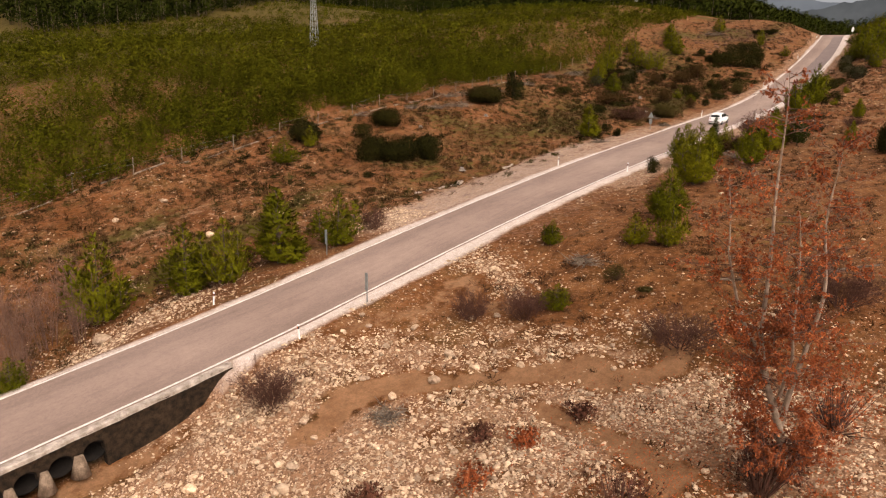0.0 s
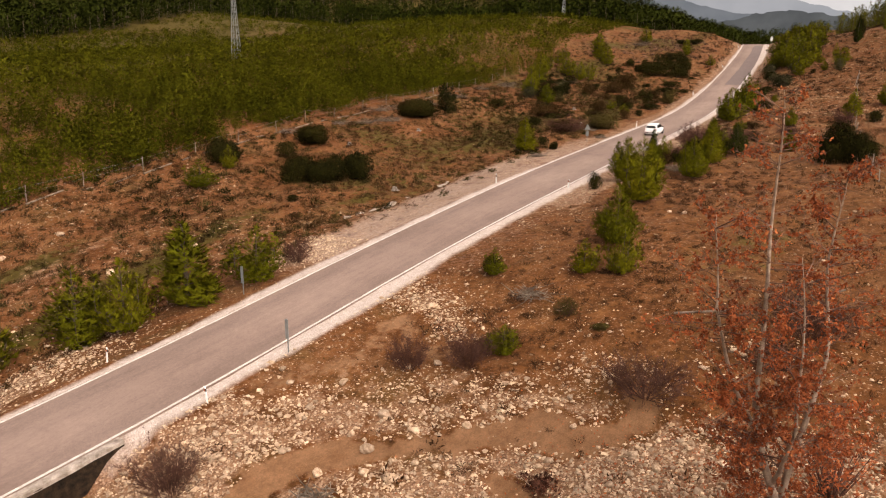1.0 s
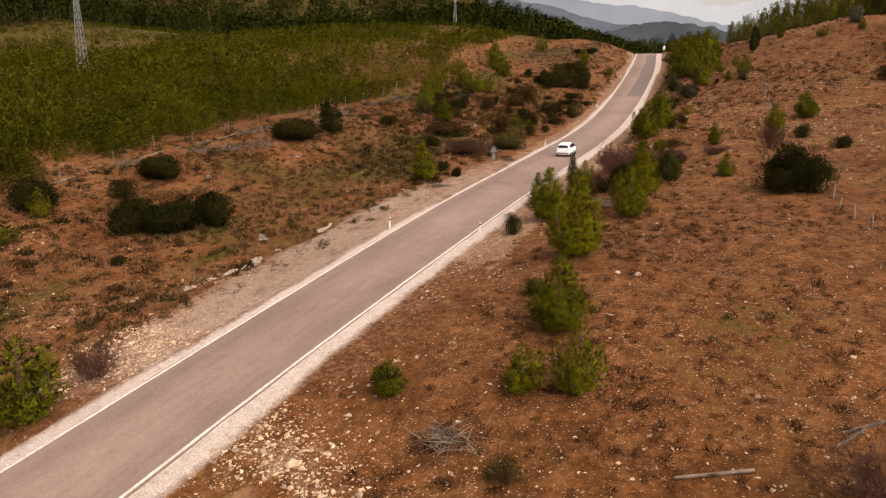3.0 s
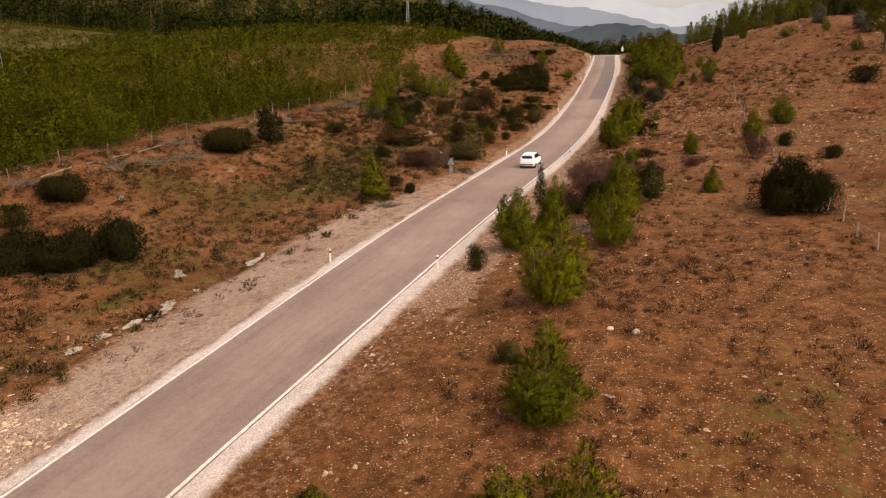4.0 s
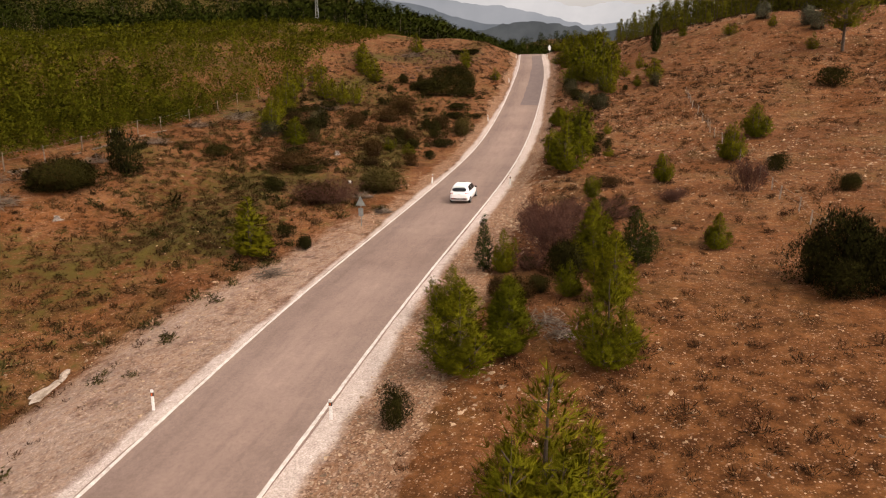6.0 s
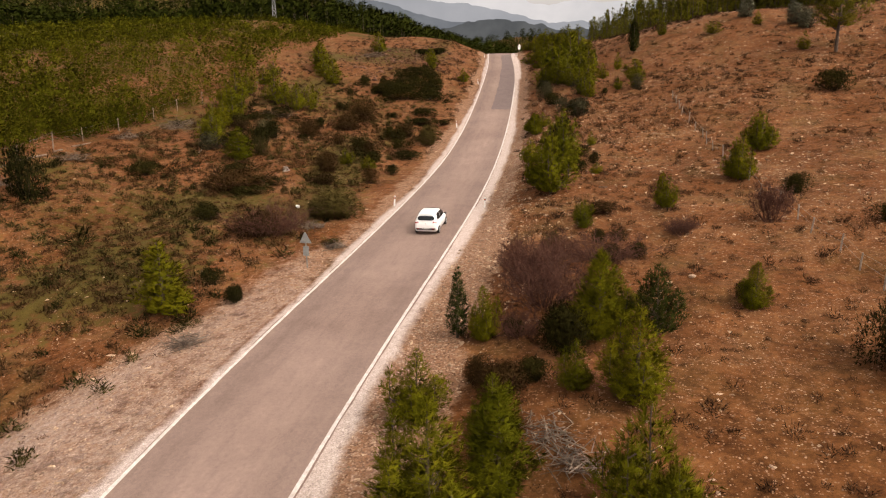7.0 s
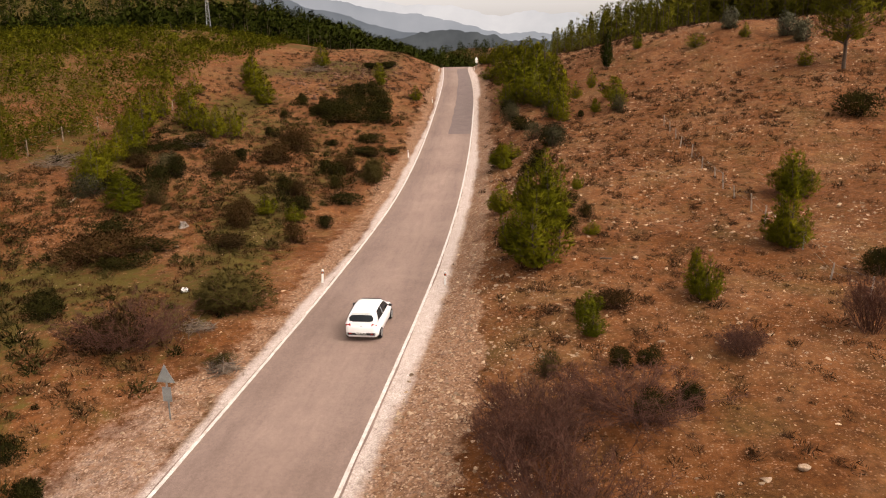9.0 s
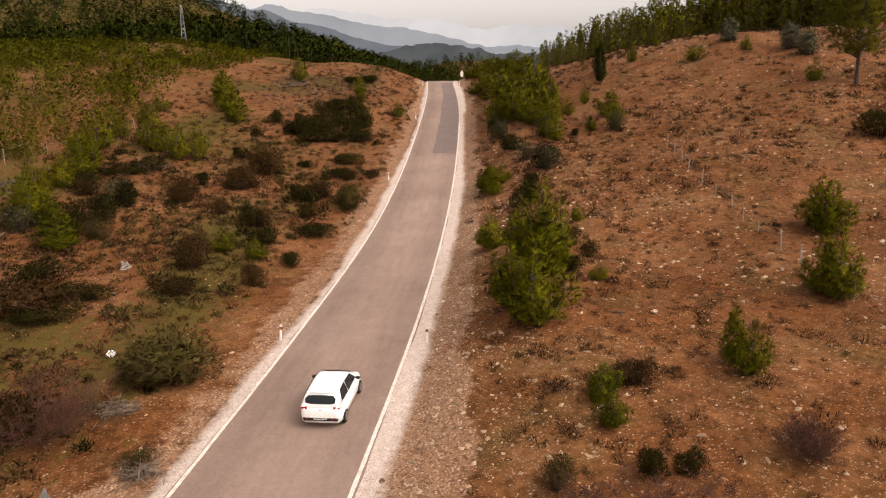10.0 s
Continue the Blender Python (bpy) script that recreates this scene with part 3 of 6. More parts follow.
def sticks(a, b, ra, rb):
    """Three-sided tapered sticks from points a to points b."""
    n = len(a)
    w = unit(b - a)
    u = unit(np.cross(w, np.where(np.abs(w[:, 2:3]) > 0.9, [[1.0, 0, 0]], [[0, 0, 1.0]])))
    s = np.cross(w, u)
    ring = []
    for base, r in ((a, ra), (b, rb)):
        r = np.broadcast_to(r, n)[:, None]
        for k in range(3):
            c = 2 * math.pi * k / 3
            ring.append(base + r * (u * math.cos(c) + s * math.sin(c)))
    v = np.stack(ring, 1).reshape(-1, 3)
    one = np.array([[0, 1, 4], [0, 4, 3], [1, 2, 5], [1, 5, 4], [2, 0, 3], [2, 3, 5], [3, 4, 5]])
    return v, (one[None] + (np.arange(n) * 6)[:, None, None]).reshape(-1, 3)


def joined(*pieces):
    vs, ts, k = [], [], 0
    for v, t in pieces:
        vs.append(v)
        ts.append(t + k)
        k += len(v)
    return np.concatenate(vs), np.concatenate(ts)


def tube(path, radii, sides=7):
    """A bent tapering stem along points."""
    path = np.asarray(path, float)
    v, t = [], []
    for i, (p, r) in enumerate(zip(path, radii)):
        w = unit(path[min(i + 1, len(path) - 1)] - path[max(i - 1, 0)])
        u = unit(np.cross(w, [1.0, 0.2, 0.1]))
        s = np.cross(w, u)
        for k in range(sides):
            c = 2 * math.pi * k / sides
            v.append(p + r * (u * math.cos(c) + s * math.sin(c)))
    for i in range(len(path) - 1):
        for k in range(sides):
            a, b = i * sides + k, i * sides + (k + 1) % sides
            t += [(a, b, b + sides), (a, b + sides, a + sides)]
    return np.array(v), np.array(t)


def pine_meshes(high, wide, plumes, sprays, blades, length, mat, lean=0.0, bare=0.03, wid=0.07):
    """Trunk with limbs, and crown, of a pine of that height and width: a tall main plume with lower ones round it."""
    k = np.arange(plumes)
    az0 = 2.4 * k + rng.uniform(0, 6.3)
    off = np.where(k == 0, 0, rng.uniform(0.16, 0.36, plumes)) * wide
    tall = np.where(k == 0, 1.0, rng.uniform(0.35, 0.90, plumes)) * high
    thick = np.where(k == 0, 0.36, rng.uniform(0.20, 0.30, plumes)) * wide
    foot = np.stack([off * np.cos(az0), off * np.sin(az0), np.zeros(plumes)], -1)
    slope = np.array([lean, 0, 1.0])
    share = tall * thick
    q = rng.choice(plumes, sprays, p=share / share.sum())
    f = 1 - rng.uniform(0, 1, sprays) ** 0.62
    az = rng.uniform(0, 2 * math.pi, sprays)
    lump = 1 + 0.30 * np.sin(3 * az + 11 * f + 2 * q) + 0.24 * np.sin(5 * az - 19 * f + q)
    rad = thick[q] * np.clip(1 - f, 0.03, 1) ** 0.8 * lump * rng.uniform(0.30, 1.05, sprays) ** 0.6 * np.clip(f * 3.2 + 0.42, 0, 1)
    out = np.stack([np.cos(az), np.sin(az), np.zeros(sprays)], -1)
    z = (bare + (0.96 - bare) * f) * tall[q]
    root = foot[q] * np.clip(0.4 + f, 0, 1)[:, None] + out * rad[:, None] + slope * z[:, None]
    root[:, 2] += 0.35 * rad
    way = unit(out * 0.5 + [0, 0, 0.85] + 0.25 * rng.normal(size=root.shape))
    swell = unit(out * (1.15 - 0.5 * f)[:, None] + np.array([0, 0, 1]) * (1.25 * f - 0.12)[:, None] + foot[q] / wide)
    crown = needles(root, way, length * rng.uniform(0.7, 1.25, sprays), blades, 0.42, wid, swell)
    stems = [tube([slope * tall[j] * g + foot[j] * min(2.5 * g, 1) for g in (-0.02, 0.2, 0.45, 0.7, 0.92)], np.array([0.020, 0.016, 0.011, 0.006, 0.002]) * tall[j] * (1 if j == 0 else 0.7), 6) for j in range(plumes)]
    few = rng.choice(sprays, min(60, sprays), replace=False)
    start = foot[q[few]] * np.clip(0.3 + f[few], 0, 1)[:, None] + slope * (0.92 * z[few])[:, None]
    limb = sticks(start, root[few], 0.006 * high, 0.002 * high)
    return tri_mesh("trunk", *joined(*stems, limb), BARK, True), tri_mesh("crown", *crown, mat, normals=softly(swell, blades, 0.28))


def bush_meshes(high, wide, domes, count, blades, length, width, mat, stems=14, twig=TWIG):
    """Stems and leaves of a rounded many-stemmed shrub."""
    c = rng.uniform(-0.5, 0.5, (domes, 3)) * [wide * 0.58, wide * 0.58, 0]
    c[:, 2] = high * rng.uniform(0.22, 0.48, domes) * (1.1 - 0.7 * np.linalg.norm(c[:, :2], axis=1) / wide)
    size = np.stack([wide * rng.uniform(0.20, 0.32, domes)] * 2 + [high * rng.uniform(0.34, 0.52, domes)], -1)
    k = rng.integers(0, domes, count)
    w = unit(rng.normal(size=(count, 3)) + [0, 0, 0.25])
    lump = 1 + 0.14 * np.sin(7 * w[:, 0] + 3 * k) * np.sin(6 * w[:, 1] + k)
    root = c[k] + w * size[k] * (lump * rng.uniform(0.45, 1.06, count) ** 0.6)[:, None]
    root[:, 2] = np.abs(root[:, 2]) * 0.98 + 0.02 * high
    leaf = needles(root, unit(0.7 * w + [0, 0, 0.5]), length * rng.uniform(0.6, 1.3, count), blades, 0.8, width, w)
    swell = unit(w + [0, 0, 0.12] + 0.5 * c[k] / wide)
    k = rng.integers(0, domes, stems)
    b = c[k] + unit(rng.normal(size=(stems, 3)) + [0, 0, 0.6]) * size[k] * 0.85
    a = b * [0.15, 0.15, 0] + [0, 0, -0.05]
    return tri_mesh("woody_base", *sticks(a, b, 0.012 * high + 0.006, 0.005), twig), tri_mesh("foliage", *leaf, mat, normals=softly(swell, blades, 0.3))


def bare_mesh(high, wide, stems, mat=TWIG, upright=0.8, thin=1.0, spray=9):
    """A leafless thicket: stems that fork twice, with a haze of fine twigs at their ends."""
    az = rng.uniform(0, 2 * math.pi, stems)
    flat = np.stack([np.cos(az), np.sin(az), 0 * az], -1)
    base = flat * rng.uniform(0, 0.22, stems)[:, None] * wide
    reach = rng.uniform(0.15, 0.5, stems)[:, None] * wide
    hh = high * rng.uniform(0.42, 0.8, stems)[:, None]
    tip = base + flat * reach * (1.15 - upright) * 1.6 + np.array([0, 0, 1]) * hh + rng.normal(size=(stems, 3)) * 0.06 * wide
    stock = [tri_mesh("stem", *sticks(base[k:k + 1] - [0, 0, 0.05], tip[k:k + 1], 0.014 * thin, 0.006 * thin), mat) for k in range(8)]
    pieces = [sticks(base[8:] - [0, 0, 0.05], tip[8:], 0.013 * thin, 0.006 * thin)]
    for fork, size in ((5, 0.38), (3, 0.22)):
        n = len(base)
        f = rng.uniform(0.25, 1.0, (n, fork))[..., None]
        a = (base[:, None] + (tip - base)[:, None] * f).reshape(-1, 3)
        w = unit(np.repeat(unit(tip - base), fork, 0) + 0.6 * rng.normal(size=(n * fork, 3)) + [0, 0, 0.2])
        b = a + w * size * high * rng.uniform(0.5, 1.1, (n * fork, 1))
        pieces.append(sticks(a, b, 0.005 * thin, 0.002 * thin))
        base, tip = a, b
    fine = needles(base + (tip - base) * rng.uniform(0.3, 1, (len(base), 1)), unit(tip - base), 0.11 * high + 0.05, spray, 0.55, 0.018)
    return stock + [tri_mesh("brushwood", *joined(*pieces, fine), mat)]


def plant(name, meshes, label, category, group):
    """An empty at the foot with a part for each mesh."""
    ob = new(name)
    for me in meshes:
        p = new(me.name.split(".")[0], me)
        p.parent = ob
        if p.name.startswith(("brushwood", "woody_base")):
            tagged(p, kind="stuff")
    return tagged(ob, label, category, group)


def stand(x, y, turn=0.0, sx=1.0, sz=1.0, sink=0.0):
    """The pose of a thing upright on the ground."""
    return pose(x, y, float(height(x, y)) - sink, 0, 0, turn) @ Matrix.Diagonal((sx, sx, sz, 1))


def set_out(kinds, spots):
    """Puts plants at spots of (x, y, width, height), taking the kinds in turn; each kind is (thing, its width, its height). The things themselves take the last spots."""
    last = {}
    for i, (x, y, w, h) in enumerate(spots):
        ob, w0, h0 = kinds[i % len(kinds)]
        m = stand(x, y, 137.5 * i % 360, w / w0, h / h0, 0.04)
        if i < len(spots) - len(kinds):
            copy_thing(ob, m)
        else:
            last[ob] = m
    for ob, m in last.items():
        ob.matrix_basis = m


ICO = np.array([[0, 1, 1.618], [0, -1, 1.618], [0, 1, -1.618], [0, -1, -1.618], [1, 1.618, 0], [-1, 1.618, 0], [1, -1.618, 0], [-1, -1.618, 0], [1.618, 0, 1], [-1.618, 0, 1], [1.618, 0, -1], [-1.618, 0, -1]]) / 1.9
ICO_T = np.array([[0, 1, 8], [0, 8, 4], [0, 4, 5], [0, 5, 9], [0, 9, 1], [1, 6, 8], [8, 6, 10], [8, 10, 4], [4, 10, 2], [4, 2, 5], [5, 2, 11], [5, 11, 9], [9, 11, 7], [9, 7, 1], [1, 7, 6], [3, 6, 7], [3, 7, 11], [3, 11, 2], [3, 2, 10], [3, 10, 6]])


CHIP = np.array([[1, 0, -0.3], [0, 1, -0.3], [-1, 0, -0.3], [0, -1, -0.3], [0.5, 0, 0.8], [-0.4, 0, 0.7]])
CHIP_T = np.array([[0, 1, 4], [1, 5, 4], [1, 2, 5], [2, 3, 5], [3, 4, 5], [3, 0, 4]])


def chips(x, y, size):
    """Many small sharp stone chips lying on the ground."""
    n = len(x)
    size = np.minimum(size, 0.28)
    v = (CHIP[None] + 0.3 * rng.normal(size=(n, 6, 3))) * (rng.uniform(0.45, 1.3, (n, 1, 3)) * [1, 1, 0.6])
    a = rng.uniform(0, 2 * math.pi, n)
    c, s = np.cos(a)[:, None], np.sin(a)[:, None]
    v = np.stack([v[..., 0] * c - v[..., 1] * s, v[..., 0] * s + v[..., 1] * c, v[..., 2]], -1) * (0.5 * size)[:, None, None]
    v = v + np.stack([x, y, height(x, y) + 0.05 * size], -1)[:, None]
    return v.reshape(-1, 3), (CHIP_T[None] + (np.arange(n) * 6)[:, None, None]).reshape(-1, 3)


def stones(x, y, size, sink=0.25):
    """Many angular stones on the ground: corners and triangles."""
    n = len(x)
    v = ICO[None] * (1 + 0.22 * rng.normal(size=(n, 12, 1)))
    v = v * (rng.uniform(0.55, 1.25, (n, 1, 3)) * [1, 1, 0.72])
    a = rng.uniform(0, 2 * math.pi, n)
    c, s = np.cos(a)[:, None], np.sin(a)[:, None]
    v = np.stack([v[..., 0] * c - v[..., 1] * s, v[..., 0] * s + v[..., 1] * c, v[..., 2]], -1) * (0.5 * size)[:, None, None]
    v = v + np.stack([x, y, height(x, y) + size * (0.3 - sink)], -1)[:, None]
    return v.reshape(-1, 3), (ICO_T[None] + (np.arange(n) * 12)[:, None, None]).reshape(-1, 3)


def walk_side(x, y):
    """The side of the valley that the walk looks over."""
    return (np.arctan2(y + 1, x + 3) < radians(80)) & (y > np.interp(x, [-3, 8, 40, 80, 100, 130, 160, 500], [-4, 0, 1, -3, -7, -16, -26, -170]))


def scatter(n, x0, x1, y0, y1, chance):
    """Random places in a field, kept by a chance that is a function of place."""
    x, y = rng.uniform(x0, x1, n), rng.uniform(y0, y1, n)
    keep = (rng.uniform(0, 1, n) < chance(x, y)) & walk_side(x, y)
    return x[keep], y[keep]


def stuff(name, verts, tris, mat, label, category, normals=None):
    return tagged(new(name, tri_mesh(name, verts, tris, mat, normals=normals)), label, category, kind="stuff")


def mounds(x, y, wide, high, sprays, blades, width):
    """Low rounded tufts on the ground, each a close dome of short thin twigs: corners, triangles and soft normals."""
    n = len(x)
    w = rng.normal(size=(n, sprays, 3))
    w[..., 2] = np.abs(w[..., 2]) * 0.9 + 0.05
    w = unit(w)
    foot = np.stack([x, y, height(x, y) - 0.02], -1)[:, None]
    span = np.stack([0.5 * wide, 0.5 * wide, high], -1)[:, None] * rng.uniform(0.7, 1.25, (n, 1, 3))
    root = foot + w * span * rng.uniform(0.02, 0.9, (n, sprays, 1)) ** 0.6
    way = unit(w * [1, 1, 0.8] + [0, 0, 0.45])
    length = np.repeat(0.19 * wide + 0.03, sprays) * rng.uniform(0.6, 1.3, n * sprays)
    w = w.reshape(-1, 3)
    v, t = needles(root.reshape(-1, 3), way.reshape(-1, 3), length, blades, 0.6, width, w)
    return v, t, softly(unit(w + [0, 0, 0.7]), blades, 0.3)


# ---- where the plants stand: x, y, width, height ----
LEFT_PINES = [(5.9, 32.6, 1.54, 1.59), (13.3, 40.6, 3.9, 4.9), (17.4, 37.5, 3.5, 4.0), (19.2, 35.9, 3.0, 3.8), (22.2, 34.5, 3.7, 4.3), (26, 33.2, 3.1, 3.1), (38.8, 56.3, 3.1, 2.32), (39.3, 66.8, 2.78, 2.2), (43.8, 58.4, 1.51, 2.22), (69.7, 39.5, 2.89, 3.32), (99.5, 52.2, 2.92, 2.76), (102.5, 56.7, 2.71, 3.12), (102.7, 40.8, 1.45, 1.31), (102.7, 43, 1.64, 1.38), (105.3, 58.3, 2.27, 3.81), (118.7, 63.7, 2.65, 2.75), (125.5, 58.6, 1.81, 2.88), (126.3, 58.9, 2.37, 3.08), (127.5, 61.8, 2.86, 3.29), (145.3, 61.6, 3.27, 3.66), (159.4, 43.9, 2.08, 2.06), (169, 52.3, 1.94, 2.49)]
LEFT_PINES_FURTHER = [(177, 64.9, 3.35, 3.85), (179.3, 33.3, 6.53, 4.27), (202, 32.2, 8.82, 5.72), (203.7, 37.4, 5.64, 4.07)]
RIGHT_PINES = [(25.1, 15.8, 1.4, 1.27), (32, 20.5, 1.24, 1.38), (33.1, 15.7, 1.58, 1.65), (33.5, 13.8, 1.77, 2.35), (37.9, 15.9, 2.71, 3), (47.4, 18.1, 3.48, 4), (56.7, 22.6, 2.85, 3.28), (57, 17.2, 2.6, 2.99), (58.1, 21, 2.2, 2.8), (60.4, 21.6, 1.8, 2.2), (62.2, 24.5, 2.19, 2.21), (62.9, 17.4, 2.27, 2.76), (63.4, 19.3, 1.32, 1.55), (67.8, 18.7, 2.3, 3.2), (68.4, 23.4, 1.46, 2.13), (69.4, 18.2, 2.19, 2.08), (70.7, 12.6, 1.27, 1.78), (83.1, 20, 1.08, 1.04), (84.6, 20.3, 0.96, 1.19), (85.3, 20.1, 1.19, 1.01), (85.9, 15.1, 1.23, 1.91), (87.2, 15.4, 1.18, 1.88)]
RIGHT_PINES_FURTHER = [(90.8, 22.7, 3.18, 3.66), (92.7, 9.9, 1.89, 2.87), (93.7, 10.2, 1.79, 2.52), (95.5, 19.7, 0.94, 0.84), (96.1, 22.3, 2.26, 3.19), (101.7, 7.1, 2.31, 2.73), (102.9, 7.2, 2.47, 2.64), (103.6, 25.7, 2.15, 1.95), (117.8, 26.8, 1.38, 1.11), (122.3, 27.5, 2.27, 1.35), (131.8, 16.3, 1.97, 2.48), (132.3, 18.5, 1.22, 1.42), (136.6, -3.2, 1.66, 2.02), (138.6, 22.4, 2.56, 2.76), (145.1, 25.1, 6.11, 7.03), (150.6, -0.1, 1.33, 1.77), (150.7, 5.7, 2.42, 1.82), (151.9, 26.7, 6.77, 6.52), (156.6, 12.3, 1.6, 2.09), (169.1, 7.7, 1.31, 1.85)]
LEFT_SHRUBS = [(40.1, 45.5, 1.45, 0.66), (44.9, 60.2, 4.58, 2.53), (45.8, 50.4, 4.09, 2.7), (47.1, 48.0, 4.27, 2.94), (50.2, 47.9, 3.68, 2.94), (50, 57, 2.64, 1.87), (55.1, 58.6, 4.62, 2.41), (71.5, 36.6, 0.99, 1.1), (71.8, 37, 1.11, 0.96), (73.3, 39.1, 1.41, 1.11), (75.7, 59.5, 6.23, 2.62), (81.9, 58.7, 3.12, 4.84), (83, 45.3, 1.94, 1.11), (83.7, 46, 2.34, 1.19), (90.6, 46.4, 2.9, 0.95), (91.3, 56.3, 3, 1.34), (93.4, 46.3, 3.13, 1.05), (95.3, 50.4, 3.85, 1.15), (102.1, 38.3, 1.41, 1.12), (102.8, 54.1, 3.26, 1.97), (105.1, 41.5, 2.41, 1.46), (108.5, 38.7, 2.94, 1.15), (109.2, 53.6, 2.52, 2.2), (110.9, 51.1, 1.09, 0.71)]
LEFT_SHRUBS_FURTHER = [(117.7, 42.9, 2.61, 1.92), (117.8, 52.1, 1.27, 1.4), (119, 60.6, 4.5, 1.4), (127, 42.8, 3.59, 1.08), (128.2, 39.6, 2.21, 0.88), (129.1, 47.1, 1.82, 0.94), (131.5, 43.2, 3.48, 1.29), (139.4, 56.5, 1.65, 1.15), (142.6, 48.4, 10.16, 3.44), (144.4, 52.4, 5.46, 3.03), (149.6, 48.1, 6.3, 4.19), (181.6, 55.3, 6.95, 2.09)]
RIGHT_SHRUBS = [(67.0, 19.9, 2.33, 2.33), (68.7, 22.2, 0.94, 0.94), (64.2, 20.6, 1.57, 1.04), (32.4, 20.8, 1.37, 1.16), (53, 23.8, 1.38, 1.5), (65.1, 7.9, 3.2, 3.9), (64.2, 6.5, 2.6, 2.7), (65.7, 9.4, 2.4, 2.9), (66.3, 6.7, 2.5, 2.3), (63.9, 8.6, 2.2, 2.1), (67.7, 20.1, 1.69, 1.89), (68, 5.6, 1.9, 1.59), (68.8, 22.2, 0.85, 0.72), (71.5, 12.7, 1.05, 1.09), (77.0, 18.3, 1.3, 1.0), (77.7, 17.2, 1.4, 0.95), (80.6, 19.1, 1.08, 1.03), (80.8, 17.9, 1.05, 0.81), (82, 4.4, 2.05, 1.36), (88.3, 7.3, 2.02, 1.45), (96.7, 21, 1.42, 1.04), (101.5, 21.1, 1.29, 1.04), (112.6, 23.6, 2.29, 1.72), (119.1, -2.4, 3.93, 2.36), (122.1, 22.9, 2.88, 2.07), (131.6, 26, 3.11, 1.89), (140.2, 28.3, 2.26, 2.46), (156.3, 16.5, 2.48, 4.13)]
LEFT_BROWN_SHRUBS = [(75.6, 60.3, 5.39, 2.1), (81, 40.4, 3.15, 2), (92.1, 47.5, 6.17, 1.85), (95.4, 42.6, 3.15, 1.1), (98.1, 38.9, 1.6, 1.63), (101.4, 44.3, 2.18, 1.55), (112.3, 51.6, 3.46, 2.16), (120.4, 49.2, 4.09, 1.96), (125.2, 49.7, 4.02, 2.89)]
RIGHT_BROWN_SHRUBS = [(63.0, 21.6, 2.01, 1.51), (64.6, 22.7, 1.26, 1.26), (63.7, 21.9, 1.92, 1.04), (85.7, 18.8, 1.93, 1.02)]
LEFT_OLIVE_SHRUBS = [(80.8, 35.5, 1.46, 0.45), (86.5, 37.3, 4.11, 2.21), (102.1, 51.5, 2.01, 1.91), (116.6, 38.4, 2.76, 2.57)]
RIGHT_OLIVE_SHRUBS = [(25.7, 16.1, 1.96, 0.86), (27.9, 12.5, 0.98, 0.29), (28.8, 14.5, 1.34, 0.96), (41.7, 18.4, 1.33, 1.02), (80.1, 21.8, 1.42, 1.22)]
LEFT_THICKETS = [(9.7, 42.7, 3.96, 7.3), (11.3, 42.7, 2.05, 5.04), (29.2, 33.2, 1.4, 1.42), (81.7, 40, 3.9, 1.88)]
RIGHT_THICKETS = [(12.6, 22, 2.13, 1.52), (22.6, 19.1, 1.54, 1.47), (23.8, 16.7, 1.91, 1.35), (24.2, 9.1, 2.57, 1.43), (30.2, 4.6, 2.91, 1.79), (68.6, 21.9, 1.7, 1.1), (71.6, 21.2, 3.6, 2.2), (74.9, 22.3, 2.56, 2.22), (76.3, 21.9, 3.29, 1.57), (77.3, 18.9, 3.79, 1.33), (81.3, 14.7, 1.44, 0.8), (82.1, 14.4, 1.39, 0.72), (82.6, 9.8, 1.86, 2.06)]

FRINGE_PINES = [(92.8, 23.8, 2.2, 2.8), (97.6, 22.4, 3.2, 4.2), (99.6, 23.6, 2.0, 2.9), (105.3, 20.5, 0.8, 1.2), (119.4, 27.2, 2.4, 1.9), (120.8, 26.4, 1.6, 1.5), (144.9, 22.7, 3.2, 3.8), (130.9, 21.8, 2.0, 2.8), (133.6, 22.6, 2.2, 2.6), (136.5, 16.4, 2.6, 2.3), (148.4, 25.5, 4.2, 5.6), (159.7, 29.1, 4.0, 4.1), (156.4, 24.7, 4.0, 5.4), (164.5, 30.2, 3.6, 3.6), (163.0, 26.0, 3.4, 4.4), (144.9, 18.6, 1.2, 2.2), (141.4, 20.5, 1.6, 1.9)]
FIELD_PINES = [(128.6, 63.2, 3.4, 4.2), (127.4, 57.4, 2.4, 3.3), (116.6, 62.6, 3.2, 3.5), (112.4, 61.4, 2.4, 2.6), (153.5, 67.0, 4.0, 4.6), (150.6, 65.4, 3.2, 3.4), (157.0, 68.8, 3.0, 3.6), (125.4, 67.1, 3.4, 4.0), (122.0, 66.4, 2.6, 3.0), (131.0, 68.4, 2.8, 3.2), (163.1, 50.2, 2.0, 3.2), (138.0, 69.5, 2.6, 2.6), (144.0, 71.0, 2.4, 2.4)]
MORE_SHRUBS = [(98.9, 20.0, 1.1, 1.1), (94.9, 24.6, 1.1, 1.8), (116.8, 23.7, 1.6, 1.0), (111.2, 24.2, 1.9, 1.7), (132.0, 19.9, 1.0, 0.9), (155.0, 51.2, 3.6, 2.6), (152.6, 53.0, 3.0, 2.4), (157.4, 49.6, 3.0, 2.8), (147.9, 57.4, 2.2, 1.4), (150.2, 58.4, 1.8, 1.2), (129.8, 53.9, 2.0, 1.5), (105.4, 53.3, 2.6, 2.2), (108.7, 43.9, 1.8, 1.7), (113.3, 41.1, 1.8, 1.5), (113.6, 60.4, 2.6, 1.4), (120.6, 58.2, 2.4, 1.6)]
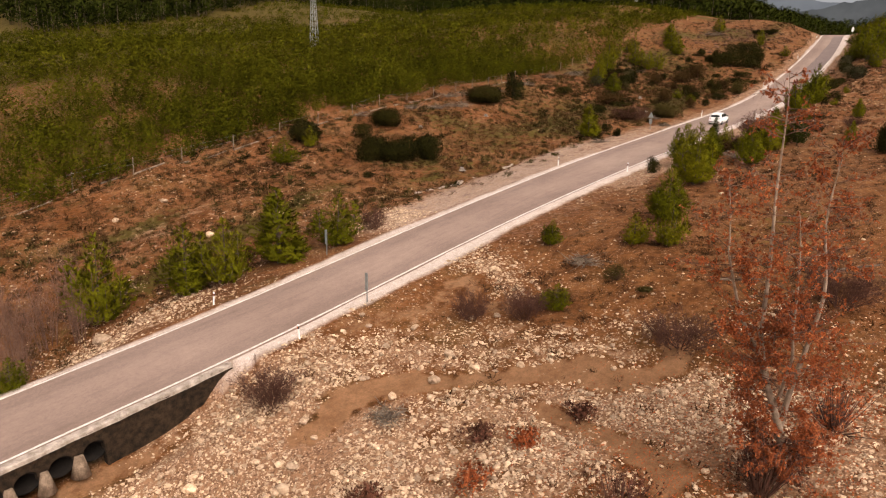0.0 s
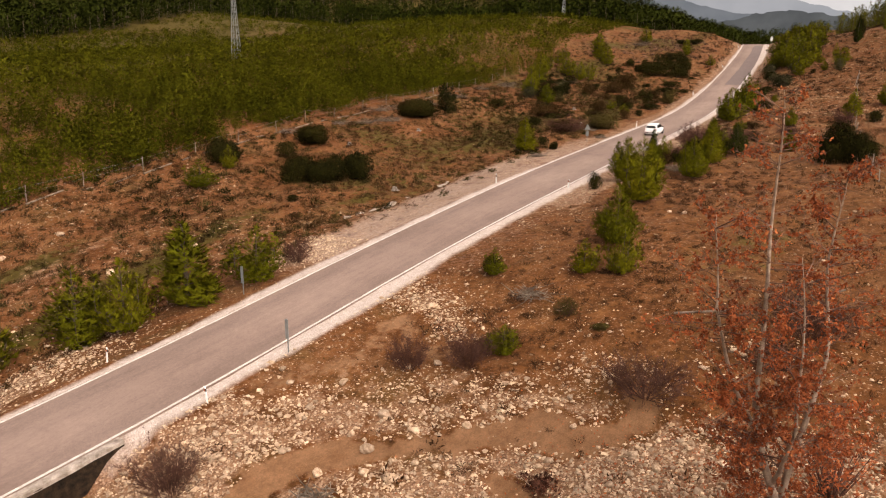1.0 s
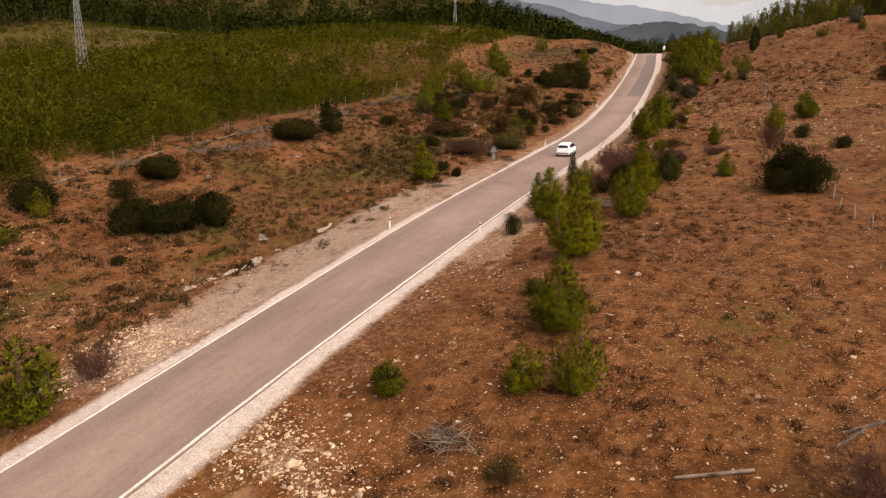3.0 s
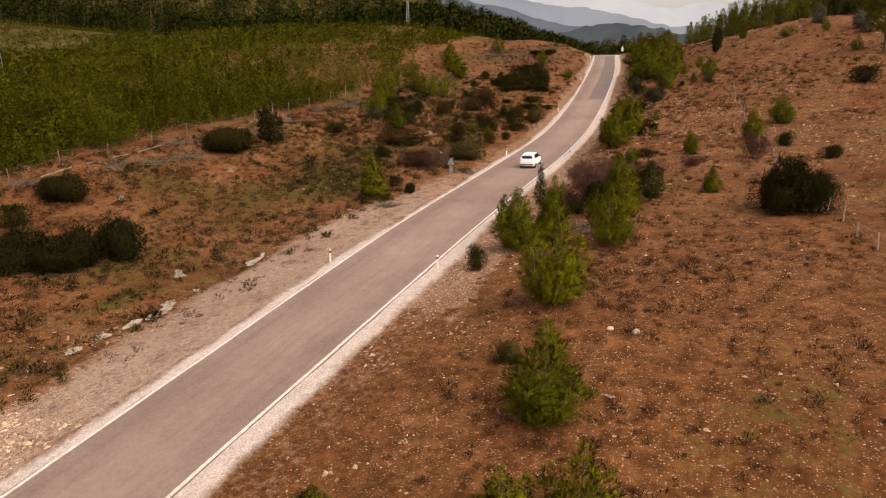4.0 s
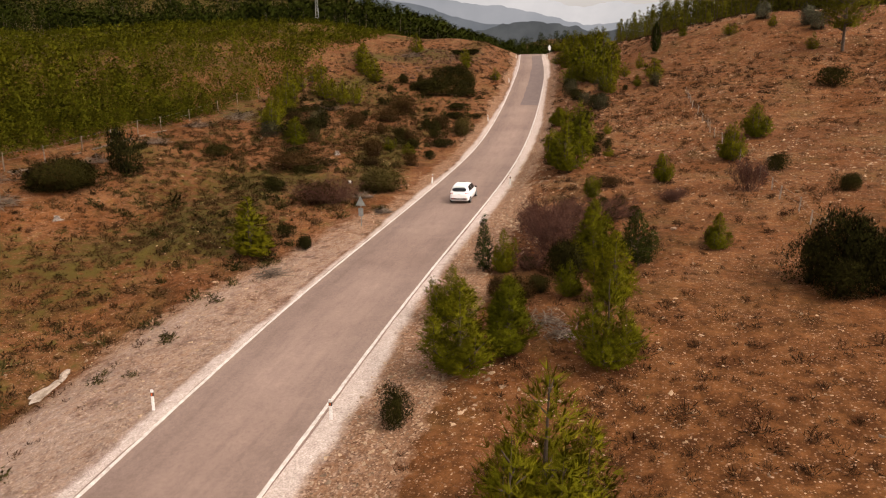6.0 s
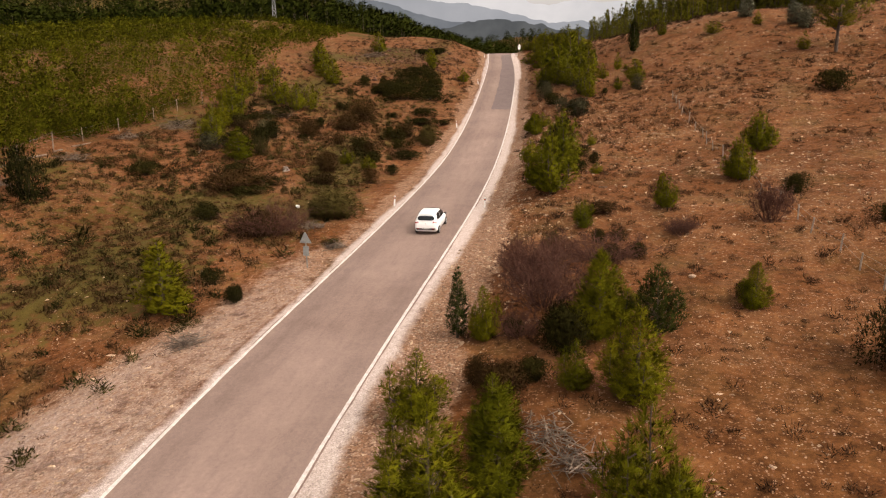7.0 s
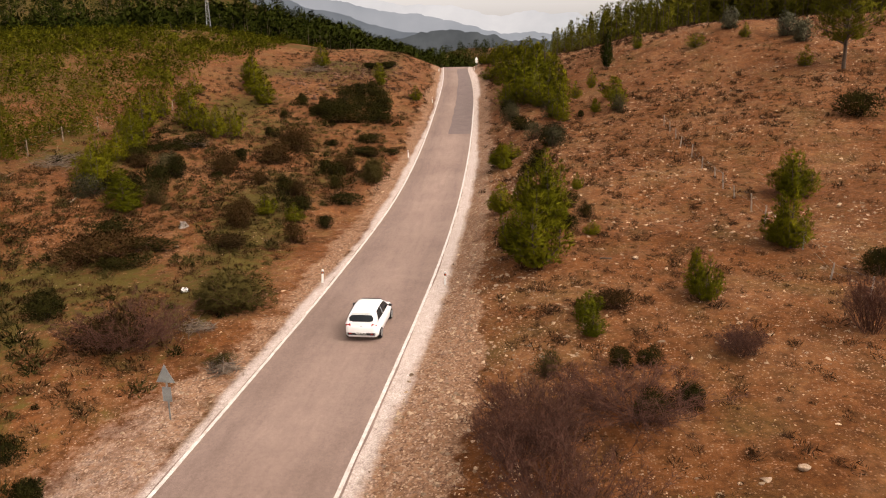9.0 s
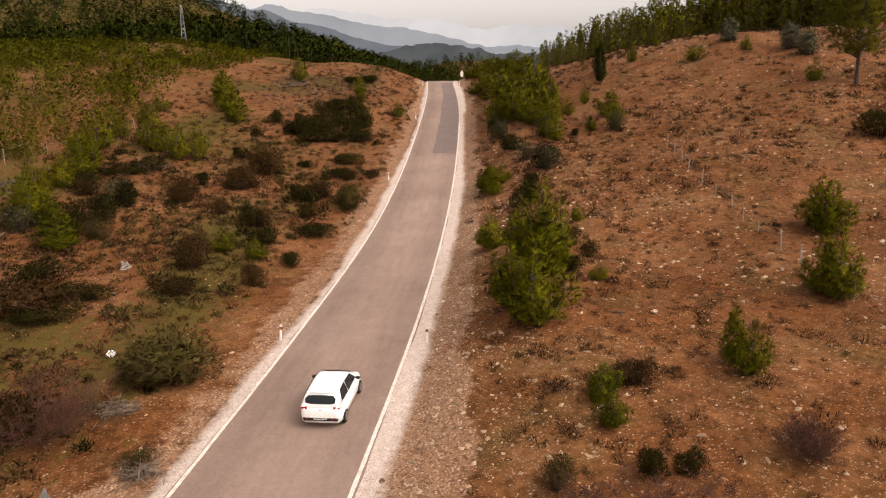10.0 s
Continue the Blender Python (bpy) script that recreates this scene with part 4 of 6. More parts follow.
MORE_BROWN_SHRUBS = [(110.7, 58.3, 2.4, 1.5), (110.1, 47.0, 1.8, 1.3), (108.9, 42.7, 1.9, 1.5), (119.2, 42.4, 2.5, 1.8), (118.4, 48.7, 3.2, 1.4), (99.7, 43.2, 2.7, 1.7), (126.4, 41.8, 2.2, 1.0)]
GREY_SHRUBS = [(125.3, 24.5, 2.4, 2.1), (121.4, 22.6, 2.6, 2.3), (145.6, 29.1, 2.2, 2.1), (139.0, 28.0, 2.3, 2.4), (134.9, 23.2, 2.3, 2.5), (130.4, 16.1, 1.5, 2.1), (109.9, 54.6, 2.6, 2.4), (101.0, 56.0, 2.6, 2.0)]

# ---- pines, shrubs and thickets ----
G1, G2, G3 = "young pines on the dry slopes", "evergreen shrubs on the dry slopes", "bare thickets on the dry slopes"
SHAPES = ((3.0, 2.4, 0.02, 6), (3.0, 2.6, -0.03, 8), (3.8, 2.4, 0.01, 5), (2.6, 2.6, 0.04, 9), (3.2, 1.9, 0.0, 3))


def pine_set(scale, sprays, blades, length, wid):
    """One pine of each shape; scale tells how much of its nominal size the needles fill."""
    kinds = []
    for hh, ww, lean, plumes in SHAPES:
        ob = plant("pine_tree", pine_meshes(hh, ww, plumes, int(sprays * hh / 3), blades, length, NEEDLES, lean, 0.02, wid), "young bushy pine with yellow-green needles on stony earth", "pine tree", G1)
        kinds.append((ob, ww * scale * 0.76, hh * scale * 0.86))
    return kinds


def split(spots, limit, pieces):
    """Stands too broad for one plant become several smaller ones side by side."""
    out = []
    for x, y, w, h in spots:
        if w < limit:
            out.append((x, y, w, h))
            continue
        for k in range(pieces):
            a = 2.4 * k + x
            out.append((x + 0.3 * w * math.cos(a), y + 0.3 * w * math.sin(a), w * rng.uniform(0.38, 0.6), h * rng.uniform(0.4, 0.7)))
    return out


near_pines = [p for p in LEFT_PINES + RIGHT_PINES if p[0] < 72]
far_pines = [p for p in LEFT_PINES + RIGHT_PINES + LEFT_PINES_FURTHER + RIGHT_PINES_FURTHER + FRINGE_PINES + FIELD_PINES if p[0] >= 72]
closest = [p for p in near_pines if p[1] < 28 and p[0] > 36]
set_out(pine_set(1.0, 3000, 8, 0.18, 0.037), closest)
set_out(pine_set(1.0, 1300, 6, 0.20, 0.075), [p for p in near_pines if p not in closest] + [p for p in far_pines if p[0] < 125])
crest = [(float(a), float(road_y(a)) + float(b), rng.uniform(1.6, 2.8), rng.uniform(1.5, 3.0)) for a, b in zip(rng.uniform(138, 204, 36), rng.uniform(-15, -6.5, 36))]
set_out(pine_set(1.0, 560, 5, 0.24, 0.10), split(crest + [p for p in far_pines if p[0] >= 125], 5.0, 5))

tall_pine = plant("tall_pine", pine_meshes(10.5, 9.5, 1, 1500, 6, 0.55, RIDGE_PINE, 0.01, 0.22, 0.055), "tall loose-crowned pine with a bare lower trunk on the slope", "pine tree", "")
tall_pine.matrix_basis = stand(134.4, -6.2, 30)
dark_fir = plant("fir_tree", pine_meshes(2.9, 2.9, 3, 1500, 7, 0.20, MAQUIS_GREEN, 0.03, 0.03, 0.05), "small dark green fir with spreading boughs", "fir tree", "")
dark_fir.matrix_basis = stand(68.0, 16.5, 80)
slim_juniper = plant("juniper", pine_meshes(3.2, 1.5, 1, 700, 7, 0.20, MAQUIS_GREEN, 0.02, 0.01, 0.05), "slender upright dark juniper beside the road", "juniper", "")
slim_juniper.matrix_basis = stand(68.6, 24.5, 0)
column_pine = plant("cypress", pine_meshes(5.0, 2.2, 4, 900, 5, 0.25, DARK_PINE, 0.0, 0.02, 0.10), "dark narrow evergreen tree on the crest of the slope", "tree", "")
column_pine.matrix_basis = stand(153.0, 16.4, 0)
for k, (x, y, w, h) in enumerate([(149.8, -4.4, 2.8, 3.4), (145.6, -5.6, 2.6, 3.2), (156.0, 0.5, 2.6, 3.0)]):
    ob = plant("olive_tree", bush_meshes(h, w, 9, 1100, 5, 0.24, 0.14, GREY_LEAF, 30), "round grey-green olive tree before the pines", "olive tree", "olive trees on the ridge")
    ob.matrix_basis = stand(x, y, 70 * k)

dark_kinds = []
for hh, ww, dm in ((1.6, 2.4, 7), (1.3, 2.6, 9), (1.9, 2.3, 8)):
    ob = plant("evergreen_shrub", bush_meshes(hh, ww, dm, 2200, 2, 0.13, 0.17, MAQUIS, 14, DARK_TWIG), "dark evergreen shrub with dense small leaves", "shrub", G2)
    dark_kinds.append((ob, ww, hh))
all_dark = split([p for p in LEFT_SHRUBS + RIGHT_SHRUBS + LEFT_SHRUBS_FURTHER + MORE_SHRUBS if p[0] > 80], 4.0, 5) + [p for p in LEFT_SHRUBS + RIGHT_SHRUBS if p[0] <= 80]
close_kinds = []
for hh, ww, dm in ((1.6, 2.2, 7), (1.4, 2.4, 9)):
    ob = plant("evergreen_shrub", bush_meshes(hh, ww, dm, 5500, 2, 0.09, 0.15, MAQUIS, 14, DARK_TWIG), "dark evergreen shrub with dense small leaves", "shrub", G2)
    close_kinds.append((ob, ww, hh))
by_path = [p for p in all_dark if p[2] < 3.4 and p[1] < 25 and 45 < p[0] < 90]
set_out(close_kinds, by_path)
set_out(dark_kinds, [p for p in all_dark if (p[2] < 3.4 or p[0] > 80) and p not in by_path])
big_kinds = []
for hh, ww, dm in ((2.8, 5.0, 9), (2.4, 5.0, 8)):
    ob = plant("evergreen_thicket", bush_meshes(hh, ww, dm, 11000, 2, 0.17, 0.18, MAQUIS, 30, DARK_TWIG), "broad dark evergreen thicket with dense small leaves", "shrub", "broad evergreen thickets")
    big_kinds.append((ob, ww, hh))
set_out(big_kinds, [p for p in all_dark if p[2] >= 3.4 and p[0] <= 80])
brown_kinds = []
for hh, ww in ((1.2, 2.6), (1.5, 2.2)):
    ob = plant("brown_shrub", bush_meshes(hh, ww, 10, 3600, 2, 0.12, 0.11, DARK_HEATH), "low brown dried-out shrub with dense twigs", "shrub", "brown shrubs on the dry slopes")
    brown_kinds.append((ob, ww, hh))
set_out(brown_kinds, [(x, y, w, h) for x, y, w, h in LEFT_BROWN_SHRUBS + RIGHT_BROWN_SHRUBS + MORE_BROWN_SHRUBS])
olive_kinds = []
for hh, ww in ((2.0, 2.6), (1.4, 1.6)):
    ob = plant("olive_shrub", bush_meshes(hh, ww, 10, 2300, 6, 0.12, 0.07, OLIVE, 60), "sparse olive-green shrub with bare twigs showing", "shrub", "olive-green shrubs on the dry slopes")
    olive_kinds.append((ob, ww, hh))
set_out(olive_kinds, [(x, y, w, h) for x, y, w, h in LEFT_OLIVE_SHRUBS + RIGHT_OLIVE_SHRUBS])
grey_kinds = []
for hh, ww in ((1.9, 2.3), (1.6, 2.2)):
    ob = plant("grey_shrub", bush_meshes(hh, ww, 8, 1800, 3, 0.13, 0.12, GREY_SHRUB, 20), "rounded grey-green shrub with fine leaves", "shrub", "grey-green shrubs on the dry slopes")
    grey_kinds.append((ob, ww, hh))
set_out(grey_kinds, GREY_SHRUBS)
reed_kinds = []
for hh, ww, st in ((3.4, 2.4, 22), (2.8, 2.0, 18)):
    ob = plant("bare_thicket", bare_mesh(hh, ww, st, RED_TWIG, 0.92, 1.5, 2), "sparse tall thicket of upright leafless pinkish stems", "thicket", G3)
    reed_kinds.append((ob, ww, hh))
set_out(reed_kinds, [(8.6, 40.6, 2.4, 4.2), (10.6, 41.6, 2.6, 4.6), (9.4, 43.4, 2.4, 4.4), (11.8, 39.8, 2.0, 3.4), (7.6, 38.0, 2.0, 3.0), (12.6, 43.6, 2.2, 4.0)])
bare_kinds = []
for hh, ww, st in ((2.2, 3.0, 62), (1.6, 2.6, 54)):
    ob = plant("bare_thicket", bare_mesh(hh, ww, st, TWIG, 0.5, 1.5, 9), "leafless red-brown thicket of thin twigs", "thicket", G3)
    bare_kinds.append((ob, ww, hh))
set_out(bare_kinds, [(x, y, w, h) for x, y, w, h in LEFT_THICKETS[2:] + RIGHT_THICKETS])

lx, ly = scatter(1700, 12, 150, 34, 66, lambda x, y: (y - road_y(x) > 6.5) * (0.12 + 0.8 * (ripple(x, y, 8, 55) > 0.05)))
lw = rng.lognormal(-0.35, 0.35, len(lx))
v, t, nn = mounds(lx, ly, lw, 0.55 * lw, 120, 1, 0.12)
stuff("low_scrub", v, t, OLIVE, "low olive-brown scrub scattered over the field", "scrub", nn)
lx, ly = scatter(420, 30, 150, 34, 66, lambda x, y: (y - road_y(x) > 6.5) * (0.15 + 0.75 * (ripple(x, y, 9, 57) > 0.1)))
lw = rng.lognormal(-0.15, 0.35, len(lx))
v, t, nn = mounds(lx, ly, lw, 0.6 * lw, 170, 1, 0.11)
stuff("dark_scrub", v, t, MAQUIS, "low dark evergreen scrub scattered over the field", "scrub", nn)

lx, ly = scatter(8000, 8, 130, 35, 66, lambda x, y: (y - road_y(x) > np.interp(x, [36, 48, 58, 68], [7.5, 11.0, 10.6, 7.5])) * (0.35 + 0.6 * (ripple(x, y, 5, 58) > -0.1)))
lw = np.clip(rng.lognormal(-0.55, 0.4, len(lx)), 0.25, 1.2)
v, t, nn = mounds(lx, ly, lw, 0.55 * lw, 56, 1, 0.14)
stuff("brown_scrub", v, t, HEATH, "low brown scrub tufts thickly scattered over the field", "scrub", nn)

# ---- heath tufts, dry grass and loose stones ----
def open_land(x, y):
    d = y - road_y(x)
    return (np.abs(d) > 4.6) & (y < 66 + 0.05 * np.maximum(0, x - 60) + 7 * ease(128, 158, x))


def heath_chance(x, y):
    d = y - road_y(x)
    bed = np.exp(-((x - 12) / 11)**2 - ((y - 16) / 10)**2)
    return open_land(x, y) * (0.35 + 0.5 * (ripple(x, y, 7, 51) > 0.0)) * (1 - 0.8 * bed) * ease(5, 9, np.abs(d))


hx, hy = scatter(24000, 10, 135, -22, 66, heath_chance)
hs = np.clip(rng.lognormal(-0.85, 0.45, len(hx)) * (1 + 0.35 * ripple(hx, hy, 4, 52)), 0.15, 1.1)
close = (np.abs(hy - road_y(hx) + 13) < 10) & (hx > 24) & (hx < 112)
v, t, nn = mounds(hx[close], hy[close], hs[close], 0.45 * hs[close], 76, 1, 0.075)
stuff("heath", v, t, DRY_HEATH, "low brown heath tufts on stony ground", "heath", nn)
v, t, nn = mounds(hx[~close], hy[~close], hs[~close], 0.45 * hs[~close], 34, 1, 0.11)
stuff("heath", v, t, DRY_HEATH, "low brown heath tufts on the further slopes", "heath", nn)
hx, hy = scatter(12500, 95, 205, -60, 76, lambda x, y: open_land(x, y) * ease(98, 125, x) * (0.45 + 0.5 * (ripple(x, y, 9, 53) > 0)))
hs = np.clip(rng.lognormal(-0.35, 0.38, len(hx)), 0.3, 1.3)
v, t, nn = mounds(hx, hy, hs, 0.42 * hs, 48, 1, 0.135)
stuff("far_heath", v, t, DRY_HEATH, "low brown heath tufts on the far slope", "heath", nn)
gx2, gy2 = scatter(26000, 5, 125, 0, 62, lambda x, y: open_land(x, y) * (0.03 + 0.97 * (cover(x, y)[:, 1] > 0.32)))
root = np.stack([gx2, gy2, height(gx2, gy2) - 0.01], -1)
stuff("dry_grass", *needles(root, np.tile([0.0, 0, 1.0], (len(gx2), 1)), rng.uniform(0.06, 0.17, len(gx2)), 7, 0.7, 0.06), GRASS, "short green and straw-coloured grass tufts", "grass")


def bed_chance(x, y):
    return np.clip(cover(x, y)[:, 0] * 1.25, 0, 1) * (np.abs(y - road_y(x)) > 3.4) * np.clip(0.75 + 1.2 * ripple(x, y, 3.1, 63) + 0.4 * ripple(x, y, 1.1, 64), 0.04, 1)


sx1, sy1 = scatter(19000, 0, 34, -1, 44, bed_chance)
v1 = stones(sx1, sy1, rng.lognormal(-2.1, 0.42, len(sx1)))
sx2, sy2 = scatter(70000, 20, 125, -16, 60, lambda x, y: open_land(x, y) * (0.06 + 0.5 * (ripple(x, y, 6, 61) > 0.1) + 0.5 * (ripple(x, y, 2.2, 62) > 0.35)) * np.interp(y - road_y(x), [-40, -30, -4, 4, 20, 30], [0.7, 0.9, 1, 0.6, 0.45, 0.2]) * np.interp(x, [45, 75], [0.45, 1]))
v2 = chips(sx2, sy2, rng.lognormal(-2.75, 0.55, len(sx2)))
sx3, sy3 = scatter(20000, 26, 135, 18, 44, lambda x, y: bed_chance(x, y) * 0.8)
v3 = chips(sx3, sy3, rng.lognormal(-2.5, 0.5, len(sx3)))
sx7, sy7 = scatter(9000, 27, 115, 18, 30, lambda x, y: (y - road_y(x) > -8.5) * (y - road_y(x) < -3.5) * np.clip(0.45 + ripple(x, y, 2.0, 68), 0.1, 1))
v7 = chips(sx7, sy7, rng.lognormal(-2.15, 0.5, len(sx7)))
sx5, sy5 = scatter(20000, 80, 200, -45, 30, lambda x, y: open_land(x, y) * (0.3 + 0.6 * (ripple(x, y, 7, 66) > 0.1)))
v5 = chips(sx5, sy5, rng.lognormal(-1.75, 0.5, len(sx5)))
sx8, sy8 = scatter(5000, 6, 45, 36, 64, lambda x, y: open_land(x, y) * np.clip(0.25 + 0.9 * ripple(x, y, 4, 69), 0.05, 1))
v8 = chips(sx8, sy8, rng.lognormal(-2.0, 0.5, len(sx8)))
sx4, sy4 = scatter(2600, 150, 195, 47, 70, lambda x, y: blob(x, y, 173, 59, 14, 9))
v4 = stones(sx4, sy4, rng.lognormal(-1.2, 0.5, len(sx4)))
stuff("field_stones", *joined(v2, v3, v5, v7, v8), FIELD_STONE, "brownish stone chips strewn over the dry earth", "stones")
stuff("rubble", *v4, RUBBLE, "red-brown rubble on the bank by the crest", "rubble")
sx6, sy6 = scatter(160000, 0, 34, -1, 44, bed_chance)
v6 = chips(sx6, sy6, rng.lognormal(-2.4, 0.42, len(sx6)))
stuff("gravel", *v6, STONE, "pale gravel and chips between the larger stones", "gravel")
stuff("loose_stones", *v1, STONE, "pale angular limestone pieces strewn over the earth", "stones")

# single stones in the stream bed
stone_meshes = []
for k in range(8):
    v = ICO * (1 + 0.2 * rng.normal(size=(12, 1))) * (rng.uniform(0.7, 1.2, (1, 3)) * [1, 1, 0.75])
    stone_meshes.append(tri_mesh("stone", 0.5 * v, ICO_T, STONE))
qx, qy = scatter(900, 4, 30, 4, 25, bed_chance)
for k, (x, y) in enumerate(list(zip(qx, qy))[:290]):
    s = float(rng.uniform(0.17, 0.36))
    ob = new("stone", stone_meshes[k % 8])
    ob.parent = ground
    ob.matrix_basis = pose(x, y, float(height(x, y)) + 0.12 * s, 0, 0, 97 * k) @ Matrix.Diagonal((s, s, s, 1))

# ---- plantation and forest ----
def polar(n, r0, r1, b0, b1):
    r = r0 * (r1 / r0) ** rng.uniform(0, 1, n)
    b = np.radians(rng.uniform(b0, b1, n))
    return 60 + r * np.cos(b), 20 + r * np.sin(b)


def planted_y(x):
    return 64.4 + 1.6 * ease(45, 75, x) + 0.05 * np.maximum(0, x - 60) + 7 * ease(128, 158, x)


def sapling_cloud(x, y, high, count, blades, wide, tuft):
    """Small pines, each of several sprays; arrays for one joined mesh."""
    n = len(x)
    f = rng.uniform(0, 1, (n, count))
    az = rng.uniform(0, 2 * math.pi, (n, count))
    f = 1 - f ** 0.65
    rad = wide * high[:, None] * (1 - f) ** 0.8 * rng.uniform(0.2, 0.5, (n, count))
    root = np.stack([x[:, None] + rad * np.cos(az), y[:, None] + rad * np.sin(az), height(x, y)[:, None] + high[:, None] * (0.05 + 0.82 * f)], -1)
    way = np.stack([np.cos(az) * 0.7, np.sin(az) * 0.7, np.full_like(az, 0.42)], -1)
    v, t = needles(root.reshape(-1, 3), way.reshape(-1, 3), np.repeat(high * tuft, count), blades, 0.45, 0.20, unit(way * [2, 2, 1]).reshape(-1, 3))
    rise = np.stack([0 * f, 0 * f, 1.5 * f - 0.25], -1)
    return v, t, softly(unit(way * [1.5, 1.5, 0] + rise).reshape(-1, 3), blades, 0.15)


px, py = polar(11500, 40, 150, 2, 150)
keep = walk_side(px, py) & (py > planted_y(px)) & (0.5 * ripple(px, py, 11, 71) + 0.9 * ripple(px, py, 3, 72) + 0.2 * ripple(px, py, 32, 74) > -0.42 - 0.3 * ease(75, 130, np.hypot(px - 60, py - 20))) & (px < 215)
px, py = px[keep], py[keep]
tall = np.clip(rng.lognormal(0.72, 0.36, len(px)), 0.8, 3.8) * (1 + 0.25 * ripple(px, py, 25, 75)) * (0.92 + 0.0035 * np.hypot(px - 60, py - 20))
close = np.hypot(px - 60, py - 20) < 78
v, t, nn = sapling_cloud(px[close], py[close], tall[close], 200, 1, 0.78, 0.085)
stuff("pine_plantation", v, t, PLANTED, "dense plantation of knee-high to man-high young pines", "pine saplings", nn)
v, t, nn = sapling_cloud(px[~close], py[~close], tall[~close], 66, 1, 0.85, 0.13)
stuff("pine_plantation", v, t, PLANTED, "dense plantation of young pines rising to the forest", "pine saplings", nn)
px, py = polar(15000, 132, 380, 14, 112)
rr, bb = np.hypot(px - 60, py - 20), np.degrees(np.arctan2(py - 20, px - 60))
keep = walk_side(px, py) & (rr < np.interp(bb, BEARING, FOOT) + 15) & (py > planted_y(px)) & (py - road_y(px) > 22) & (ripple(px, py, 16, 73) > -0.5)
px, py = px[keep], py[keep]
v, t, nn = sapling_cloud(px, py, rng.uniform(1.2, 2.6, len(px)), 22, 1, 0.95, 0.28)
stuff("far_plantation", v, t, PLANTED, "far rows of young pines", "pine saplings", nn)


def forest(x, y, high, count, blades, wide, tuft, low, round_off):
    """Trunks and crowns of many pines; low is where the crown begins, round_off how blunt it is."""
    n = len(x)
    base = np.stack([x, y, height(x, y) - 0.2], -1)
    trunk = sticks(base, base + np.stack([0 * x, 0 * x, high * 0.7], -1), 0.012 * high, 0.005 * high)
    f = rng.uniform(0, 1, (n, count))
    az = rng.uniform(0, 2 * math.pi, (n, count))
    rad = wide * high[:, None] * (1.02 - f) ** round_off * np.clip(f * 5 + 0.35, 0, 1) * rng.uniform(0.35, 1.0, (n, count))
    root = base[:, None] + np.stack([rad * np.cos(az), rad * np.sin(az), high[:, None] * (low + (0.97 - low) * f)], -1)
    way = np.stack([np.cos(az) * 0.8, np.sin(az) * 0.8, np.full_like(az, 0.5)], -1)
    v, t = needles(root.reshape(-1, 3), way.reshape(-1, 3), np.repeat(high * tuft, count), blades, 0.6, 0.20, way.reshape(-1, 3))
    rise = np.stack([0 * f, 0 * f, 1.5 * f - 0.2], -1)
    return trunk, (v, t), softly(unit(way * [1, 1, 0] + rise).reshape(-1, 3), blades, 0.15)


fx, fy = rng.uniform(0, 1, 4100), rng.uniform(3, 84, 4100)
foot = np.interp(fy, BEARING, FOOT)
fr = foot - 5 + 330 * fx ** 1.5
fx, fy = 60 + fr * np.cos(np.radians(fy)), 20 + fr * np.sin(np.radians(fy))
keep = walk_side(fx, fy)
fx, fy = fx[keep], fy[keep]
tr, cr, nn = forest(fx, fy, rng.uniform(7, 13, len(fx)), 88, 1, 0.36, 0.138, 0.16, 0.5)
hill_wood = stuff("hill_forest", *cr, DARK_PINE, "dark pine forest on the hillsides", "forest", nn)
tagged(new("trunks", tri_mesh("trunks", *tr, BARK)), kind="stuff").parent = hill_wood
b = rng.uniform(-32, 2, 1250)
r = np.interp(b, [-52, -25, -10, 2], [95, 118, 138, 126]) + 55 * rng.uniform(0, 1, len(b)) ** 1.6
fx, fy = 60 + r * np.cos(np.radians(b)), 20 + r * np.sin(np.radians(b))
keep = np.abs(fy - road_y(fx)) > 12
fx, fy = fx[keep], fy[keep]
tr, cr, nn = forest(fx, fy, rng.uniform(0.7, 1.25, len(fx)) * np.interp(np.degrees(np.arctan2(fy - 20, fx - 60)), [-25, -10, -2, 3], [10.5, 8.5, 6.0, 3.6]), 210, 1, 0.20, 0.065, 0.03, 0.85)
ridge_wood = stuff("ridge_forest", *cr, RIDGE_PINE, "row of pine trees along the ridge", "forest", nn)
tagged(new("trunks", tri_mesh("trunks", *tr, BARK)), kind="stuff").parent = ridge_wood

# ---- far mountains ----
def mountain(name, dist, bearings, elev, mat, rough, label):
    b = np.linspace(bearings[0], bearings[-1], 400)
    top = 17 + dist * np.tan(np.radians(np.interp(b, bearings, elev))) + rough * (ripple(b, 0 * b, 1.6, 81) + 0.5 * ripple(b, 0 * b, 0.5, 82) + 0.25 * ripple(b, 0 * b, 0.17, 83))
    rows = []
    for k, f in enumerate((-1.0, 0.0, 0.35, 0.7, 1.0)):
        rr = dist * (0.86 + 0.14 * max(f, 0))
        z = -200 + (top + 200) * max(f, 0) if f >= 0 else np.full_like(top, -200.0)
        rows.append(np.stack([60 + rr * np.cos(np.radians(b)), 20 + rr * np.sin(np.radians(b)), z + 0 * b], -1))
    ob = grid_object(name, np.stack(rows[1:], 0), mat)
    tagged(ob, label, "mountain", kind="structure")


# haze painted as emission colour over a black base, so the ridges glow
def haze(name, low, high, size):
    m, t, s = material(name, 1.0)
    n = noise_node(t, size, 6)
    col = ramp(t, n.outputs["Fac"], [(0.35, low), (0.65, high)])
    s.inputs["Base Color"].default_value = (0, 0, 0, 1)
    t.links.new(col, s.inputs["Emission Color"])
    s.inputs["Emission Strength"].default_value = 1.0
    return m


